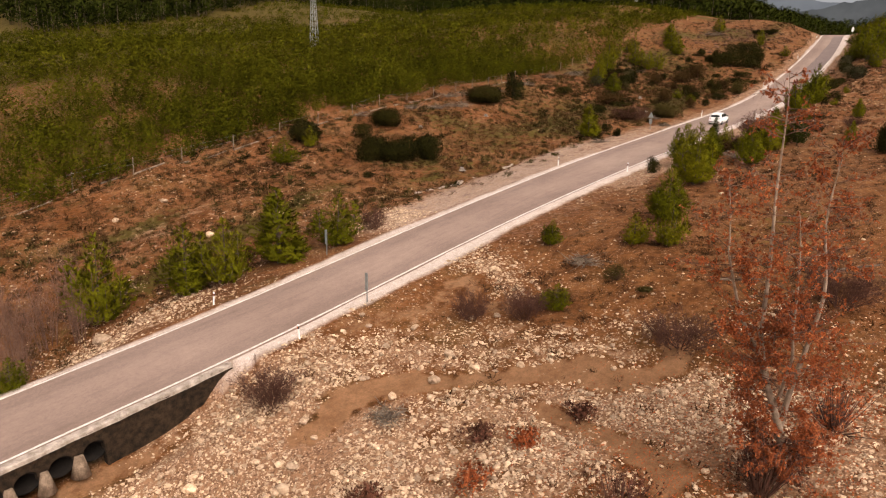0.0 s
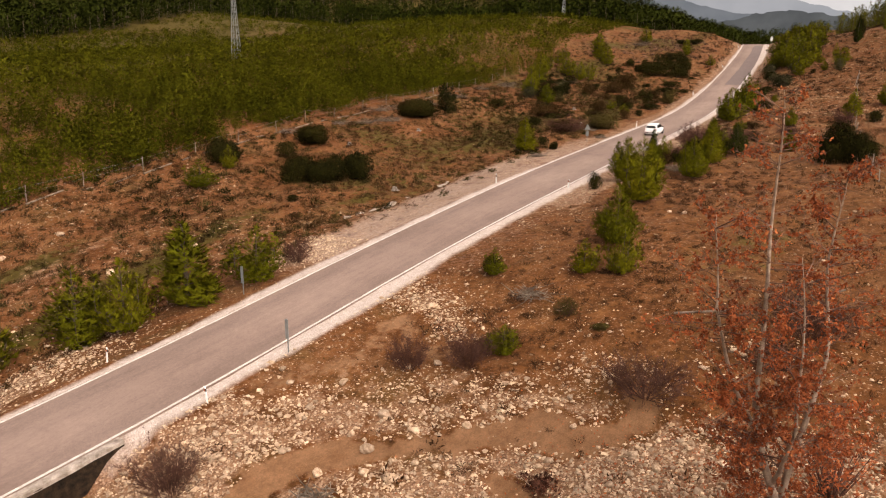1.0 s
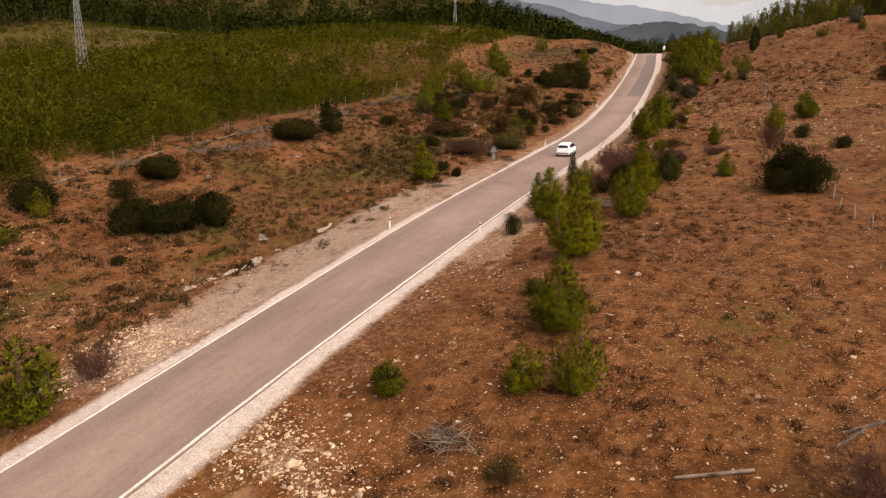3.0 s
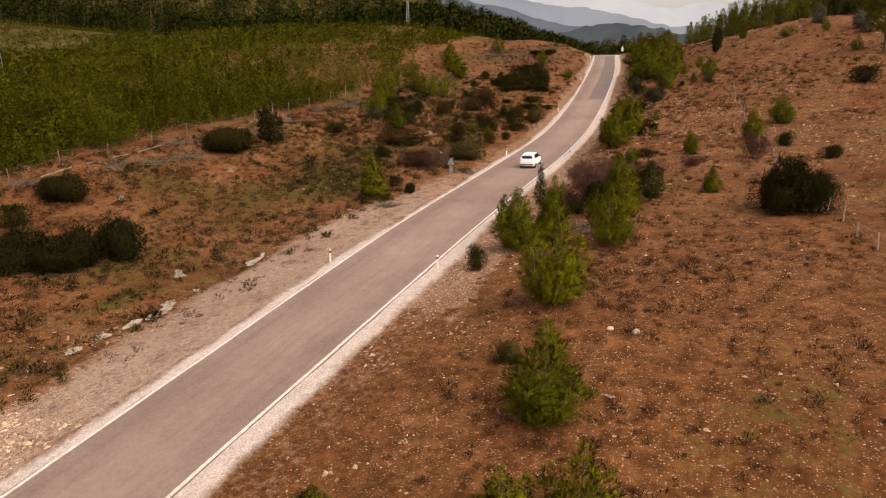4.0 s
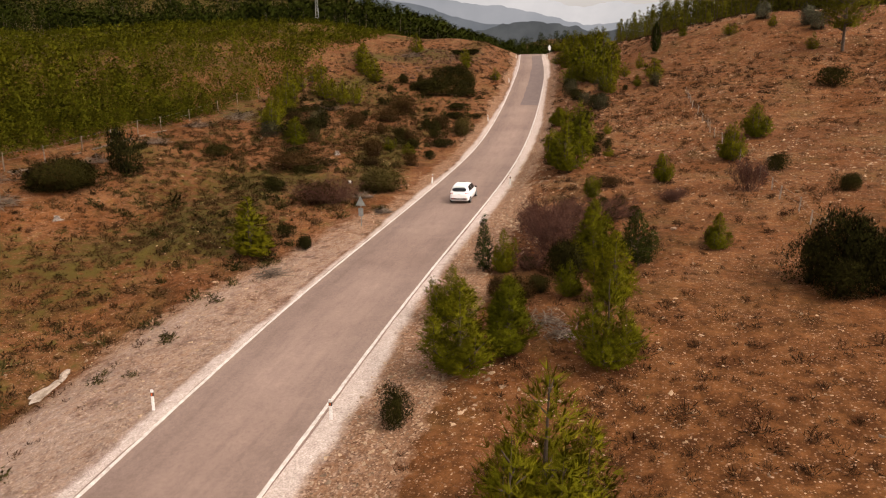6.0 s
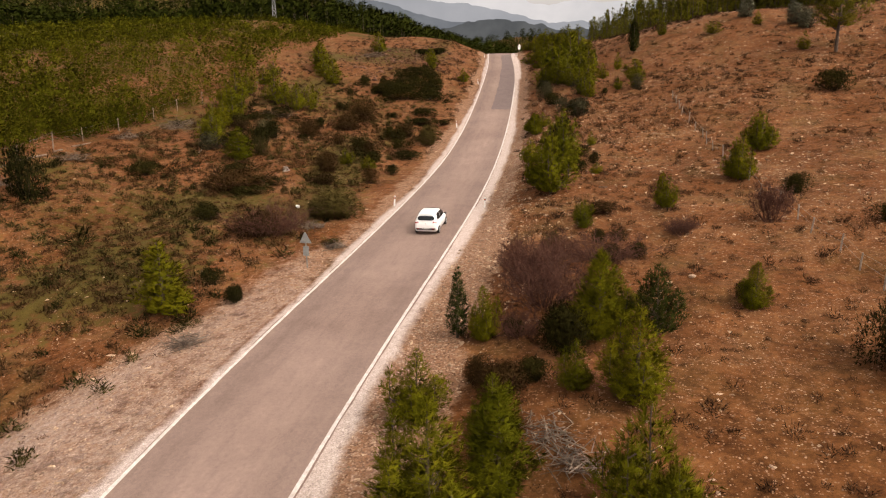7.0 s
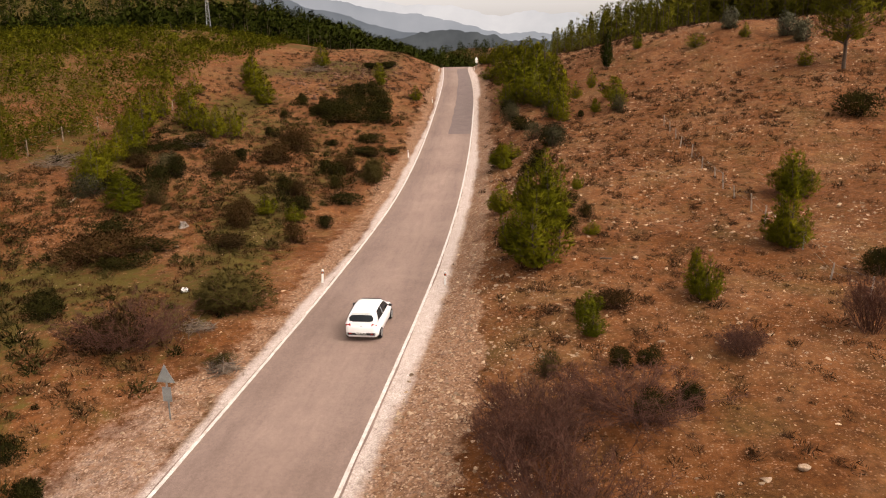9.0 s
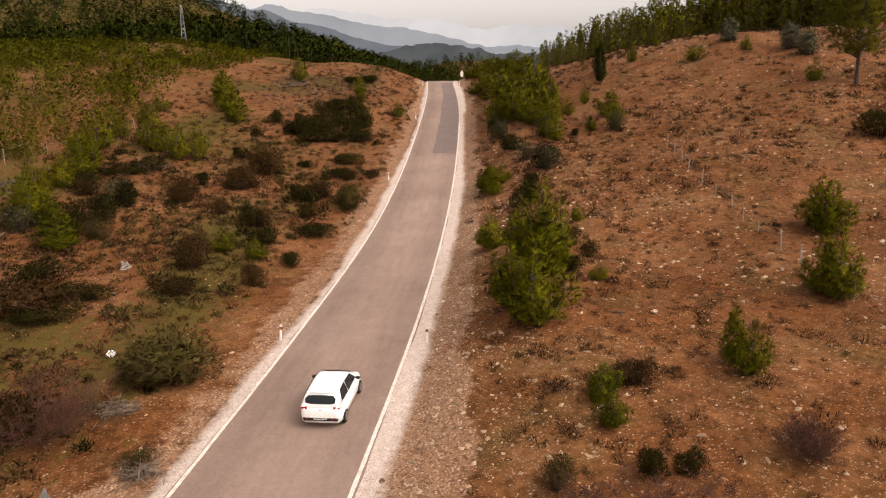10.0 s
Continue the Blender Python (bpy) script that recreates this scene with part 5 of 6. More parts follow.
# farther ridges mostly get a paler, bluer glow: distance haze put into their colour
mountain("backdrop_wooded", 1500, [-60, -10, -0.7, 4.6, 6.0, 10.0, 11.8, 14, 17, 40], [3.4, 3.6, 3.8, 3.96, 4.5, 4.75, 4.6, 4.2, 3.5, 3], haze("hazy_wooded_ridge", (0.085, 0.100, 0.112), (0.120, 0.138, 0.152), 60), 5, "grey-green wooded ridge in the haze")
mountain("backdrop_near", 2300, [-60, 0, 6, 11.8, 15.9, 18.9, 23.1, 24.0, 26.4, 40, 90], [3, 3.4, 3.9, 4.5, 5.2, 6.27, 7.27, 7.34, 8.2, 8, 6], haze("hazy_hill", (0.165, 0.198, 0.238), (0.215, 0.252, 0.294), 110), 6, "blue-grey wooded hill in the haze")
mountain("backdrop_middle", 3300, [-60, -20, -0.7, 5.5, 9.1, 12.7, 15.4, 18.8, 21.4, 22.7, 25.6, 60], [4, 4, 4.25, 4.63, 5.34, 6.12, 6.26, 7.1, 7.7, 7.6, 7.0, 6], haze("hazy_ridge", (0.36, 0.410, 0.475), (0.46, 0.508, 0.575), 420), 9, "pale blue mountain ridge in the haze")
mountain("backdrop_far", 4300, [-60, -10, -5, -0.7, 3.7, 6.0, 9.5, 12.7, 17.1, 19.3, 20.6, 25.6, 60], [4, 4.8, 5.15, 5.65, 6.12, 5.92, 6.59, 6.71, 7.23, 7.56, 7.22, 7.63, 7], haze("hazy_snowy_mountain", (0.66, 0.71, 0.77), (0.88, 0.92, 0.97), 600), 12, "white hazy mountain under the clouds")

# ---- russet tree by the stream bed ----
def russet_tree(x, y):
    """Pale trunk that forks low into three bent stems, limbs in three orders, and clusters of withered leaves."""
    ob = new("oak_tree")
    ob.matrix_basis = pose(x, y, float(height(x, y)) - 0.1)
    high = 12.6
    stems, ends = [], []
    for knots, r0 in (([(0, 0, -0.1), (-0.3, 0.4, 1.7), (-0.73, 0.86, 3.6), (-1.0, 1.18, 5.1), (-1.03, 1.2, 8.1), (-1.08, 1.26, 10.6), (-1.16, 1.36, 12.4)], 0.13), ([(-0.3, 0.4, 1.7), (-0.15, 0.1, 4.0), (0.05, -0.1, 6.3), (0.15, 0.1, 8.4), (-0.1, 0.0, 10.6)], 0.09), ([(-0.73, 0.86, 3.6), (-1.5, 1.5, 5.4), (-1.9, 2.1, 7.4), (-1.9, 2.3, 9.6)], 0.07), ([(-0.5, 0.6, 2.6), (-1.3, 0.1, 4.6), (-1.7, 0.2, 6.6), (-1.5, 0.5, 8.8)], 0.06)):
        knots = np.array(knots, float)
        f = np.linspace(0, len(knots) - 1, 4 * len(knots))
        pts = np.stack([np.interp(f, np.arange(len(knots)), knots[:, k]) for k in range(3)], -1)
        pts[1:-1] += 0.05 * np.stack([np.sin(3.1 * f[1:-1] + r0 * 90), np.cos(2.7 * f[1:-1] + r0 * 50), 0 * f[1:-1]], -1)
        stems.append(tube(pts, [r0 * (1 - g) ** 1.1 + 0.007 for g in np.linspace(0, 1, len(pts))], 8))
        ends.append(pts)
    trunk = new("trunk", tri_mesh("trunk", *joined(*stems), PALE_BARK, True))
    trunk.parent = ob
    a, b = [], []
    for pts, count in zip(ends, (74, 46, 36, 34)):
        for _ in range(count):
            f = rng.uniform(0.05, 0.99) * (len(pts) - 1)
            i = min(int(f), len(pts) - 2)
            p = pts[i] + (pts[i + 1] - pts[i]) * (f - i)
            az = rng.uniform(0, 2 * math.pi)
            ln = np.interp(p[2], [0, 2, 6, 9, 12.5], [0.9, 1.2, 1.3, 1.0, 0.5]) * rng.uniform(0.5, 1.15)
            a.append(p)
            b.append(p + ln * np.array([math.cos(az), math.sin(az), rng.uniform(0.0, 0.8)]))
    for _ in range(40):
        az, z = rng.uniform(0, 2 * math.pi), rng.uniform(0.1, 1.5)
        a.append(np.array([-0.18 * z, 0.22 * z, z]))
        b.append(a[-1] + rng.uniform(0.6, 1.5) * np.array([math.cos(az), math.sin(az), rng.uniform(0.1, 0.7)]))
    a, b = np.array(a), np.array(b)
    limbs = [sticks(a, b, 0.018, 0.006)]
    leaf_a, leaf_b = [], []
    for fork, size, r in ((7, 0.55, 0.008), (4, 0.5, 0.004)):
        n = len(a)
        f = rng.uniform(0.25, 1, (n, fork))[..., None]
        c = (a[:, None] + (b - a)[:, None] * f).reshape(-1, 3)
        ln = np.repeat(np.linalg.norm(b - a, axis=1), fork)[:, None] * size * rng.uniform(0.4, 1.1, (n * fork, 1))
        w = unit(np.repeat(unit(b - a), fork, 0) + 0.6 * rng.normal(size=(n * fork, 3)) + [0, 0, 0.1])
        d = c + w * ln
        limbs.append(sticks(c, d, r, r * 0.5))
        a, b = c, d
        leaf_a.append(a)
        leaf_b.append(b)
    limb = new("limbwork", tri_mesh("limbwork", *joined(*limbs), RED_TWIG))
    limb.parent = ob
    la, lb = np.concatenate(leaf_a), np.concatenate(leaf_b)
    f = rng.uniform(0.2, 1.05, (len(la), 3))[..., None]
    spot = (la[:, None] + (lb - la)[:, None] * f).reshape(-1, 3)
    keep = rng.uniform(0, 1, len(spot)) < np.interp(spot[:, 2], [0, 1, high * 0.6, high * 0.8, high], [0.8, 0.9, 0.8, 0.45, 0.1]) * (0.35 + 0.65 * (ripple(spot[:, 0] + spot[:, 2], spot[:, 1] - spot[:, 2], 0.8, 91) > -0.15))
    spot = spot[keep]
    leaf = new("foliage", tri_mesh("foliage", *tufts(spot, unit(rng.normal(size=spot.shape) + [0, 0, -0.4]), 0.085, 4, 0.9, 0.26), RUSSET))
    leaf.parent = ob
    tagged(leaf, "withered rust-red leaves")
    return tagged(ob, "tall slender oak with withered rust-red leaves and pale forked trunk", "tree")


russet_tree(18.44, 3.17)
fx, fy = 17.6 + rng.normal(0, 3.4, 7000), 5.2 + rng.normal(0, 3.2, 7000)
root = np.stack([fx, fy, height(fx, fy) + rng.uniform(0.01, 0.10, len(fx))], -1)
way = unit(rng.normal(size=root.shape) * [1, 1, 0.25])
stuff("fallen_leaves", *needles(root, way, rng.uniform(0.05, 0.11, len(fx)), 1, 0.2, 0.30, np.tile([0.0, 0, 1.0], (len(fx), 1))), RUSSET, "withered rust-red leaves fallen under the oak", "leaves")
for k, (x, y, w, h) in enumerate([(14.2, 6.6, 2.4, 2.2), (21.5, 2.6, 3.0, 2.6), (24.5, -1.5, 3.2, 3.0), (15.5, 1.2, 2.6, 2.2), (27.5, 5.2, 2.4, 1.6), (12.3, 9.6, 1.6, 0.9), (15.7, 13.2, 1.5, 0.7), (17.4, 3.6, 2.4, 2.4), (18.7, 10.6, 1.4, 0.6), (13.6, 12.0, 1.8, 0.7), (16.4, 11.6, 1.5, 0.6), (11.2, 14.6, 1.3, 0.6)]):
    ob = plant("withered_shrub", bush_meshes(h, w, 8, 260 if h < 1 else 420, 7, 0.13, 0.13, RUSSET if k in (1, 2, 3, 5, 9, 10) else WITHERED, 70), "withered shrub with rust-red leaves among bare twigs", "shrub", "withered shrubs by the stream bed")
    ob.matrix_basis = stand(x, y, 40 * k, 1, 1, 0.05)


PALE_ROCK = blotched("whitish_rock", (0.17, 0.125, 0.092), (0.44, 0.355, 0.285), 0.18, 0.03, 0.9, 0.01)


# ---- small solids ----
def box_into(bm, size, at, bevel=0.0):
    g = bmesh.ops.create_cube(bm, size=1.0, matrix=Matrix.Translation(at) @ Matrix.Diagonal((*size, 1)))
    if bevel:
        edges = list({e for v in g["verts"] for e in v.link_edges})
        bmesh.ops.bevel(bm, geom=edges, offset=bevel, segments=2, affect="EDGES")


def rod_into(bm, a, b, r0, r1=None, sides=8):
    a, b = Vector(a), Vector(b)
    d = b - a
    m = Matrix.Translation((a + b) / 2) @ d.to_track_quat("Z", "Y").to_matrix().to_4x4()
    bmesh.ops.create_cone(bm, cap_ends=True, segments=sides, radius1=r0, radius2=r0 if r1 is None else r1, depth=d.length, matrix=m)


def along(x):
    """The road's direction at x, in degrees."""
    return math.degrees(math.atan2(float(road_y(x + 0.5) - road_y(x - 0.5)), 1.0))


WHITE = blotched("white_plastic", (0.68, 0.66, 0.62), (0.82, 0.80, 0.77), 0.3, 0.03, 0.55, 0.001)
BLACK = blotched("black_band", (0.012, 0.012, 0.012), (0.03, 0.03, 0.03), 0.1, 0.02, 0.5, 0.001)
ORANGE = blotched("reflector", (0.5, 0.10, 0.03), (0.65, 0.16, 0.05), 0.05, 0.01, 0.25, 0.0005)
WOOD = blotched("weathered_wood", (0.10, 0.072, 0.054), (0.23, 0.175, 0.135), 0.25, 0.02, 0.95, 0.006, spread=0.25)
SIGN_BACK = blotched("grey_sign_back", (0.20, 0.21, 0.20), (0.30, 0.31, 0.30), 0.3, 0.03, 0.5, 0.001, 0.4)


def marker_post():
    ob = new("delineator_post")
    bm = bmesh.new()
    box_into(bm, (0.045, 0.11, 0.86), (0, 0, 0.36), 0.012)
    part("post_body", bm, WHITE, ob)
    bm = bmesh.new()
    box_into(bm, (0.052, 0.117, 0.16), (0, 0, 0.62), 0.01)
    part("band", bm, BLACK, ob, "black band near the top")
    for s in (-1, 1):
        bm = bmesh.new()
        box_into(bm, (0.008, 0.05, 0.09), (s * 0.029, 0, 0.62), 0.002)
        part("reflector", bm, ORANGE, ob, "small orange reflector")
    return tagged(ob, "white roadside marker post with a black band", "marker post", "marker posts along the road")


spots = [(16.1, 32.2), (16.25, 24.75), (52.0, 32.5), (52.9, 26.05), (91.1, 34.5), (91.5, 27.6), (127.6, 37.9), (161.0, 41.7), (196.4, 47.2), (197.5, 40.2)]
first_post = marker_post()
for k, (x, y) in enumerate(spots):
    tip = (3 * math.sin(5.1 * k), 4 * math.cos(3.3 * k))
    m = pose(x, y, float(height(x, y)) - 0.03, tip[0], tip[1], along(x))
    if k < len(spots) - 1:
        copy_thing(first_post, m)
    else:
        first_post.matrix_basis = m


def sign(name, x, y, plates, high, label, face=0.0):
    """A road sign from behind: tube, plates of (outline, height of its middle), and clamps."""
    ob = new(name)
    ob.matrix_basis = pose(x, y, float(height(x, y)) - 0.05, 0, 0, along(x) + face)
    bm = bmesh.new()
    rod_into(bm, (0, 0, 0), (0, 0, high), 0.03, sides=10)
    part("pole", bm, STEEL, ob)
    for outline, mid, mat in plates:
        bm = bmesh.new()
        back = [bm.verts.new((-0.035, u, mid + v)) for u, v in outline]
        f = bm.faces.new(back)
        ext = bmesh.ops.extrude_face_region(bm, geom=[f])
        bmesh.ops.translate(bm, vec=(-0.012, 0, 0), verts=[g for g in ext["geom"] if isinstance(g, bmesh.types.BMVert)])
        plate = part("plate", bm, mat, ob)
        bm = bmesh.new()
        box_into(bm, (0.05, 0.10, 0.03), (-0.012, 0, mid), 0.006)
        part("clamp", bm, STEEL, plate)
    return tagged(ob, label, "road sign", "road signs")


def rect(w, h):
    return [(-w / 2, -h / 2), (w / 2, -h / 2), (w / 2, h / 2), (-w / 2, h / 2)]


def disc(r, n=20):
    return [(r * math.cos(2 * math.pi * k / n), r * math.sin(2 * math.pi * k / n)) for k in range(n)]


sign("chevron_post", 20.75, 24.75, [(rect(0.22, 0.95), 1.2, SIGN_BACK)], 1.7, "narrow grey sign seen from behind on a steel pole", 0)
sign("chevron_post", 24.3, 32.3, [(rect(0.22, 0.95), 1.2, SIGN_BACK)], 1.7, "narrow grey sign seen from behind on a steel pole", 0)
sign("warning_sign", 76.4, 34.95, [([(-0.36, -0.25), (0.36, -0.25), (0, 0.42)], 1.75, SIGN_BACK), (rect(0.34, 0.55), 1.05, SIGN_BACK)], 2.1, "grey back of a triangular sign over a small plate", 0)
sign("crest_sign", 199.5, 40.0, [([(-0.36, -0.25), (0.36, -0.25), (0, 0.42)], 2.0, WHITE), (disc(0.28), 1.45, WHITE)], 2.4, "pale triangular and round signs on one pole at the crest", 0)


# ---- white hatchback ----
PAINT, pt, pb = material("white_car_paint", 0.28)
pn = noise_node(pt, 0.5, 3)
pt.links.new(ramp(pt, pn.outputs["Fac"], [(0.3, (0.72, 0.70, 0.68)), (0.7, (0.78, 0.77, 0.75))]), pb.inputs["Base Color"])
pb.inputs["Coat Weight"].default_value = 0.5
GLASS = blotched("tinted_glass", (0.012, 0.014, 0.016), (0.022, 0.024, 0.026), 0.6, 0.2, 0.08, 0.0)
RUBBER = blotched("tyre_rubber", (0.014, 0.013, 0.012), (0.03, 0.028, 0.026), 0.1, 0.01, 0.85, 0.002)
ALLOY = blotched("grey_alloy", (0.30, 0.30, 0.30), (0.42, 0.42, 0.42), 0.1, 0.02, 0.4, 0.0, 0.7)
RED_LAMP = blotched("red_lamp", (0.30, 0.012, 0.012), (0.42, 0.02, 0.018), 0.1, 0.02, 0.15, 0.0)
TRIM = blotched("black_trim", (0.018, 0.018, 0.018), (0.035, 0.034, 0.033), 0.2, 0.02, 0.6, 0.001)


def shell(sections):
    """A skin through rings of equal count along the car, closed at both ends."""
    bm = bmesh.new()
    rings = [[bm.verts.new(p) for p in ring] for ring in sections]
    n = len(rings[0])
    for r, q in zip(rings, rings[1:]):
        for k in range(n):
            bm.faces.new((r[k], r[(k + 1) % n], q[(k + 1) % n], q[k]))
    bm.faces.new(rings[0][::-1])
    bm.faces.new(rings[-1])
    return bm


def hatchback(x, y):
    ob = new("car")
    slope = math.degrees(math.atan2(float(road_z(x + 1) - road_z(x - 1)), 2.0))
    ob.matrix_basis = pose(x, y, float(road_z(x)) + 0.004, 0, 0, along(x)) @ pose(0, 0, 0, 0, -slope, 0) @ Matrix.Diagonal((0.93, 0.93, 0.9, 1))
    lower = []
    for u, w, z0, z1 in ((-1.82, 0.60, 0.36, 0.74), (-1.79, 0.72, 0.28, 0.88), (-1.66, 0.79, 0.22, 0.97), (-1.2, 0.825, 0.19, 1.0), (-0.2, 0.83, 0.18, 0.99), (0.8, 0.83, 0.18, 0.97), (1.15, 0.82, 0.19, 0.93), (1.5, 0.78, 0.21, 0.84), (1.72, 0.70, 0.26, 0.72), (1.82, 0.58, 0.33, 0.58)):
        m = (z0 + z1) / 2
        lower.append([(u, w * a, z0 + (z1 - z0) * b) for a, b in ((-0.82, 0), (-0.97, 0.12), (-1, 0.45), (-0.985, 0.75), (-0.93, 0.95), (-0.84, 1), (0.84, 1), (0.93, 0.95), (0.985, 0.75), (1, 0.45), (0.97, 0.12), (0.82, 0))])
    part("body", shell(lower), PAINT, ob, smooth=True)
    upper = []
    for u, w, zb, zt in ((-1.76, 0.66, 0.93, 0.96), (-1.66, 0.63, 0.95, 1.12), (-1.48, 0.59, 0.97, 1.36), (-1.26, 0.565, 0.97, 1.465), (-0.6, 0.57, 0.97, 1.52), (0.0, 0.57, 0.96, 1.50), (0.36, 0.58, 0.95, 1.42), (0.78, 0.63, 0.94, 1.18), (1.12, 0.68, 0.92, 0.945)):
        wb = 0.775 - 0.02 * max(0, u)
        upper.append([(u, s, z) for s, z in ((-wb, zb), (-(wb * 0.45 + w * 0.55), zb + 0.62 * (zt - zb)), (-w, zb + 0.93 * (zt - zb)), (-w * 0.82, zt), (w * 0.82, zt), (w, zb + 0.93 * (zt - zb)), ((wb * 0.45 + w * 0.55), zb + 0.62 * (zt - zb)), (wb, zb))])
    part("roof", shell(upper), PAINT, ob, smooth=True)

    def pane(name, pts, mat, thick=0.012, label=""):
        bm = bmesh.new()
        f = bm.faces.new([bm.verts.new(p) for p in pts])
        f.normal_update()
        n = f.normal.copy()
        ext = bmesh.ops.extrude_face_region(bm, geom=[f])
        bmesh.ops.translate(bm, vec=n * thick, verts=[g for g in ext["geom"] if isinstance(g, bmesh.types.BMVert)])
        return part(name, bm, mat, ob, label)

    pane("rear_window", [(-1.735, -0.40, 1.055), (-1.715, -0.56, 1.09), (-1.63, -0.60, 1.22), (-1.545, -0.48, 1.325), (-1.535, 0.0, 1.34), (-1.545, 0.48, 1.325), (-1.63, 0.60, 1.22), (-1.715, 0.56, 1.09), (-1.735, 0.40, 1.055)][::-1], GLASS, 0.015, "dark tinted rear window")
    pane("windscreen", [(1.09, -0.62, 0.985), (0.44, -0.50, 1.42), (0.44, 0.50, 1.42), (1.09, 0.62, 0.985)][::-1], GLASS)
    for s in (-1, 1):
        a = [(-1.38, 0.762, 1.03), (-0.55, 0.785, 1.01), (-0.55, 0.625, 1.43), (-1.16, 0.622, 1.40)]
        b = [(-0.47, 0.785, 1.01), (0.72, 0.772, 1.00), (0.28, 0.638, 1.39), (-0.47, 0.625, 1.43)]
        for q in (a, b):
            pts = [(u, s * v, z) for u, v, z in q]
            pane("side_window", pts[::-1] if s > 0 else pts, GLASS, 0.012)
        pane("tail_lamp", [(u, s * v, z) for u, v, z in ((-1.81, 0.50, 0.86), (-1.77, 0.715, 0.84), (-1.66, 0.795, 0.92), (-1.72, 0.70, 1.0), (-1.775, 0.52, 0.96))][::1 if s > 0 else -1], RED_LAMP, 0.02, "red tail lamp")
        bm = bmesh.new()
        box_into(bm, (0.12, 0.19, 0.13), (0.62, s * 0.91, 1.02), 0.035)
        part("wing_mirror", bm, TRIM, ob, "black wing mirror")
        for u in (-1.18, 1.20):
            wheel = new("wheel")
            wheel.parent = ob
            wheel.matrix_basis = pose(u, s * 0.755, 0.29)
            bm = bmesh.new()
            bmesh.ops.create_cone(bm, cap_ends=True, segments=28, radius1=0.29, radius2=0.29, depth=0.18, matrix=pose(0, 0, 0, 90))
            rim_edges = [e for e in bm.edges if len(e.link_faces) == 2 and any(len(f.verts) > 4 for f in e.link_faces)]
            bmesh.ops.bevel(bm, geom=rim_edges, offset=0.035, segments=3, affect="EDGES")
            part("tyre", bm, RUBBER, wheel)
            bm = bmesh.new()
            bmesh.ops.create_cone(bm, cap_ends=True, segments=24, radius1=0.185, radius2=0.185, depth=0.02, matrix=pose(0, s * 0.088, 0, 90))
            for k in range(5):
                box_into(bm, (0.05, 0.02, 0.16), Vector((0.1 * math.sin(k * 1.2566), s * 0.102, 0.1 * math.cos(k * 1.2566))), 0.006)
            part("rim", bm, ALLOY, wheel)
    bm = bmesh.new()
    box_into(bm, (0.09, 1.36, 0.20), (-1.80, 0, 0.45), 0.04)
    part("bumper_insert", bm, TRIM, ob, "black bumper insert")
    for s in (-1, 1):
        bm = bmesh.new()
        box_into(bm, (0.03, 0.13, 0.05), (-1.845, s * 0.52, 0.47), 0.012)
        part("fog_lamp", bm, RED_LAMP, ob, "small red reflector")
    bm = bmesh.new()
    box_into(bm, (0.02, 0.50, 0.11), (-1.85, 0, 0.50), 0.008)
    plate = part("number_plate", bm, WHITE, ob, "white plate with dark bars")
    for k in range(6):
        bm = bmesh.new()
        box_into(bm, (0.006, 0.045, 0.06), (-1.862, -0.19 + 0.076 * k, 0.50), 0.002)
        part("bar", bm, BLACK, plate)
    bm = bmesh.new()
    box_into(bm, (0.02, 0.10, 0.06), (-1.80, 0, 0.82), 0.015)
    part("badge", bm, ALLOY, ob, "plain chrome badge")
    bm = bmesh.new()
    box_into(bm, (0.18, 0.92, 0.03), (-1.43, 0, 1.425), 0.012)
    part("spoiler", bm, PAINT, ob)
    return tagged(ob, "small white five-door hatchback on the asphalt", "car")


hatchback(85.1, 30.0)


# ---- pylons ----
def pylon(x, y, high, base, arms):
    ob = new("power_pylon")
    ob.matrix_basis = pose(x, y, float(height(x, y)) - 0.2, 0, 0, 25)
    top = 0.22
    corners = [(1, 1), (-1, 1), (-1, -1), (1, -1)]

    def at(k, f):
        r = base * (1 - f) + top * f
        return Vector((corners[k][0] * r, corners[k][1] * r, high * f))

    for k in range(4):
        bm = bmesh.new()
        rod_into(bm, at(k, 0), at(k, 1), 0.07, 0.05, 4)
        part("leg", bm, STEEL, ob)
    levels = np.linspace(0, 1, 12) ** 0.85
    for k in range(4):
        bm = bmesh.new()
        for f, g in zip(levels, levels[1:]):
            rod_into(bm, at(k, f), at((k + 1) % 4, g), 0.032, sides=3)
            rod_into(bm, at((k + 1) % 4, f), at(k, g), 0.032, sides=3)
        part("bracing", bm, STEEL, ob)
    for z, w in arms:
        bm = bmesh.new()
        rod_into(bm, (-w, 0, z), (w, 0, z), 0.05, sides=4)
        rod_into(bm, (-w, 0, z), (0, 0, z + 0.5), 0.03, sides=3)
        rod_into(bm, (w, 0, z), (0, 0, z + 0.5), 0.03, sides=3)
        arm = part("crossarm", bm, STEEL, ob)
        for s in (-1, 1):
            bm = bmesh.new()
            rod_into(bm, (s * w * 0.95, 0, z), (s * w * 0.95, 0, z + 0.45), 0.07, 0.05, 8)
            part("insulator", bm, WOOD, arm)
    return tagged(ob, "grey steel lattice pylon standing among young pines", "pylon", "power pylons")


pylon(92.0, 117.0, 14.2, 0.75, ((13.0, 1.3), (11.9, 1.0)))
pylon(222, 110.0, 10.5, 0.6, ((9.6, 1.2), (8.8, 0.9)))


# ---- culvert under the road ----
KERB = blotched("worn_concrete_kerb", (0.15, 0.115, 0.09), (0.42, 0.35, 0.295), 0.35, 0.04, 0.9, 0.012)
PIER = blotched("earthy_concrete", (0.085, 0.055, 0.036), (0.26, 0.185, 0.130), 0.25, 0.04, 0.95, 0.02)
PIPES = (6.7, 5.45, 4.2, 2.95, 1.7, 0.45, -0.8)


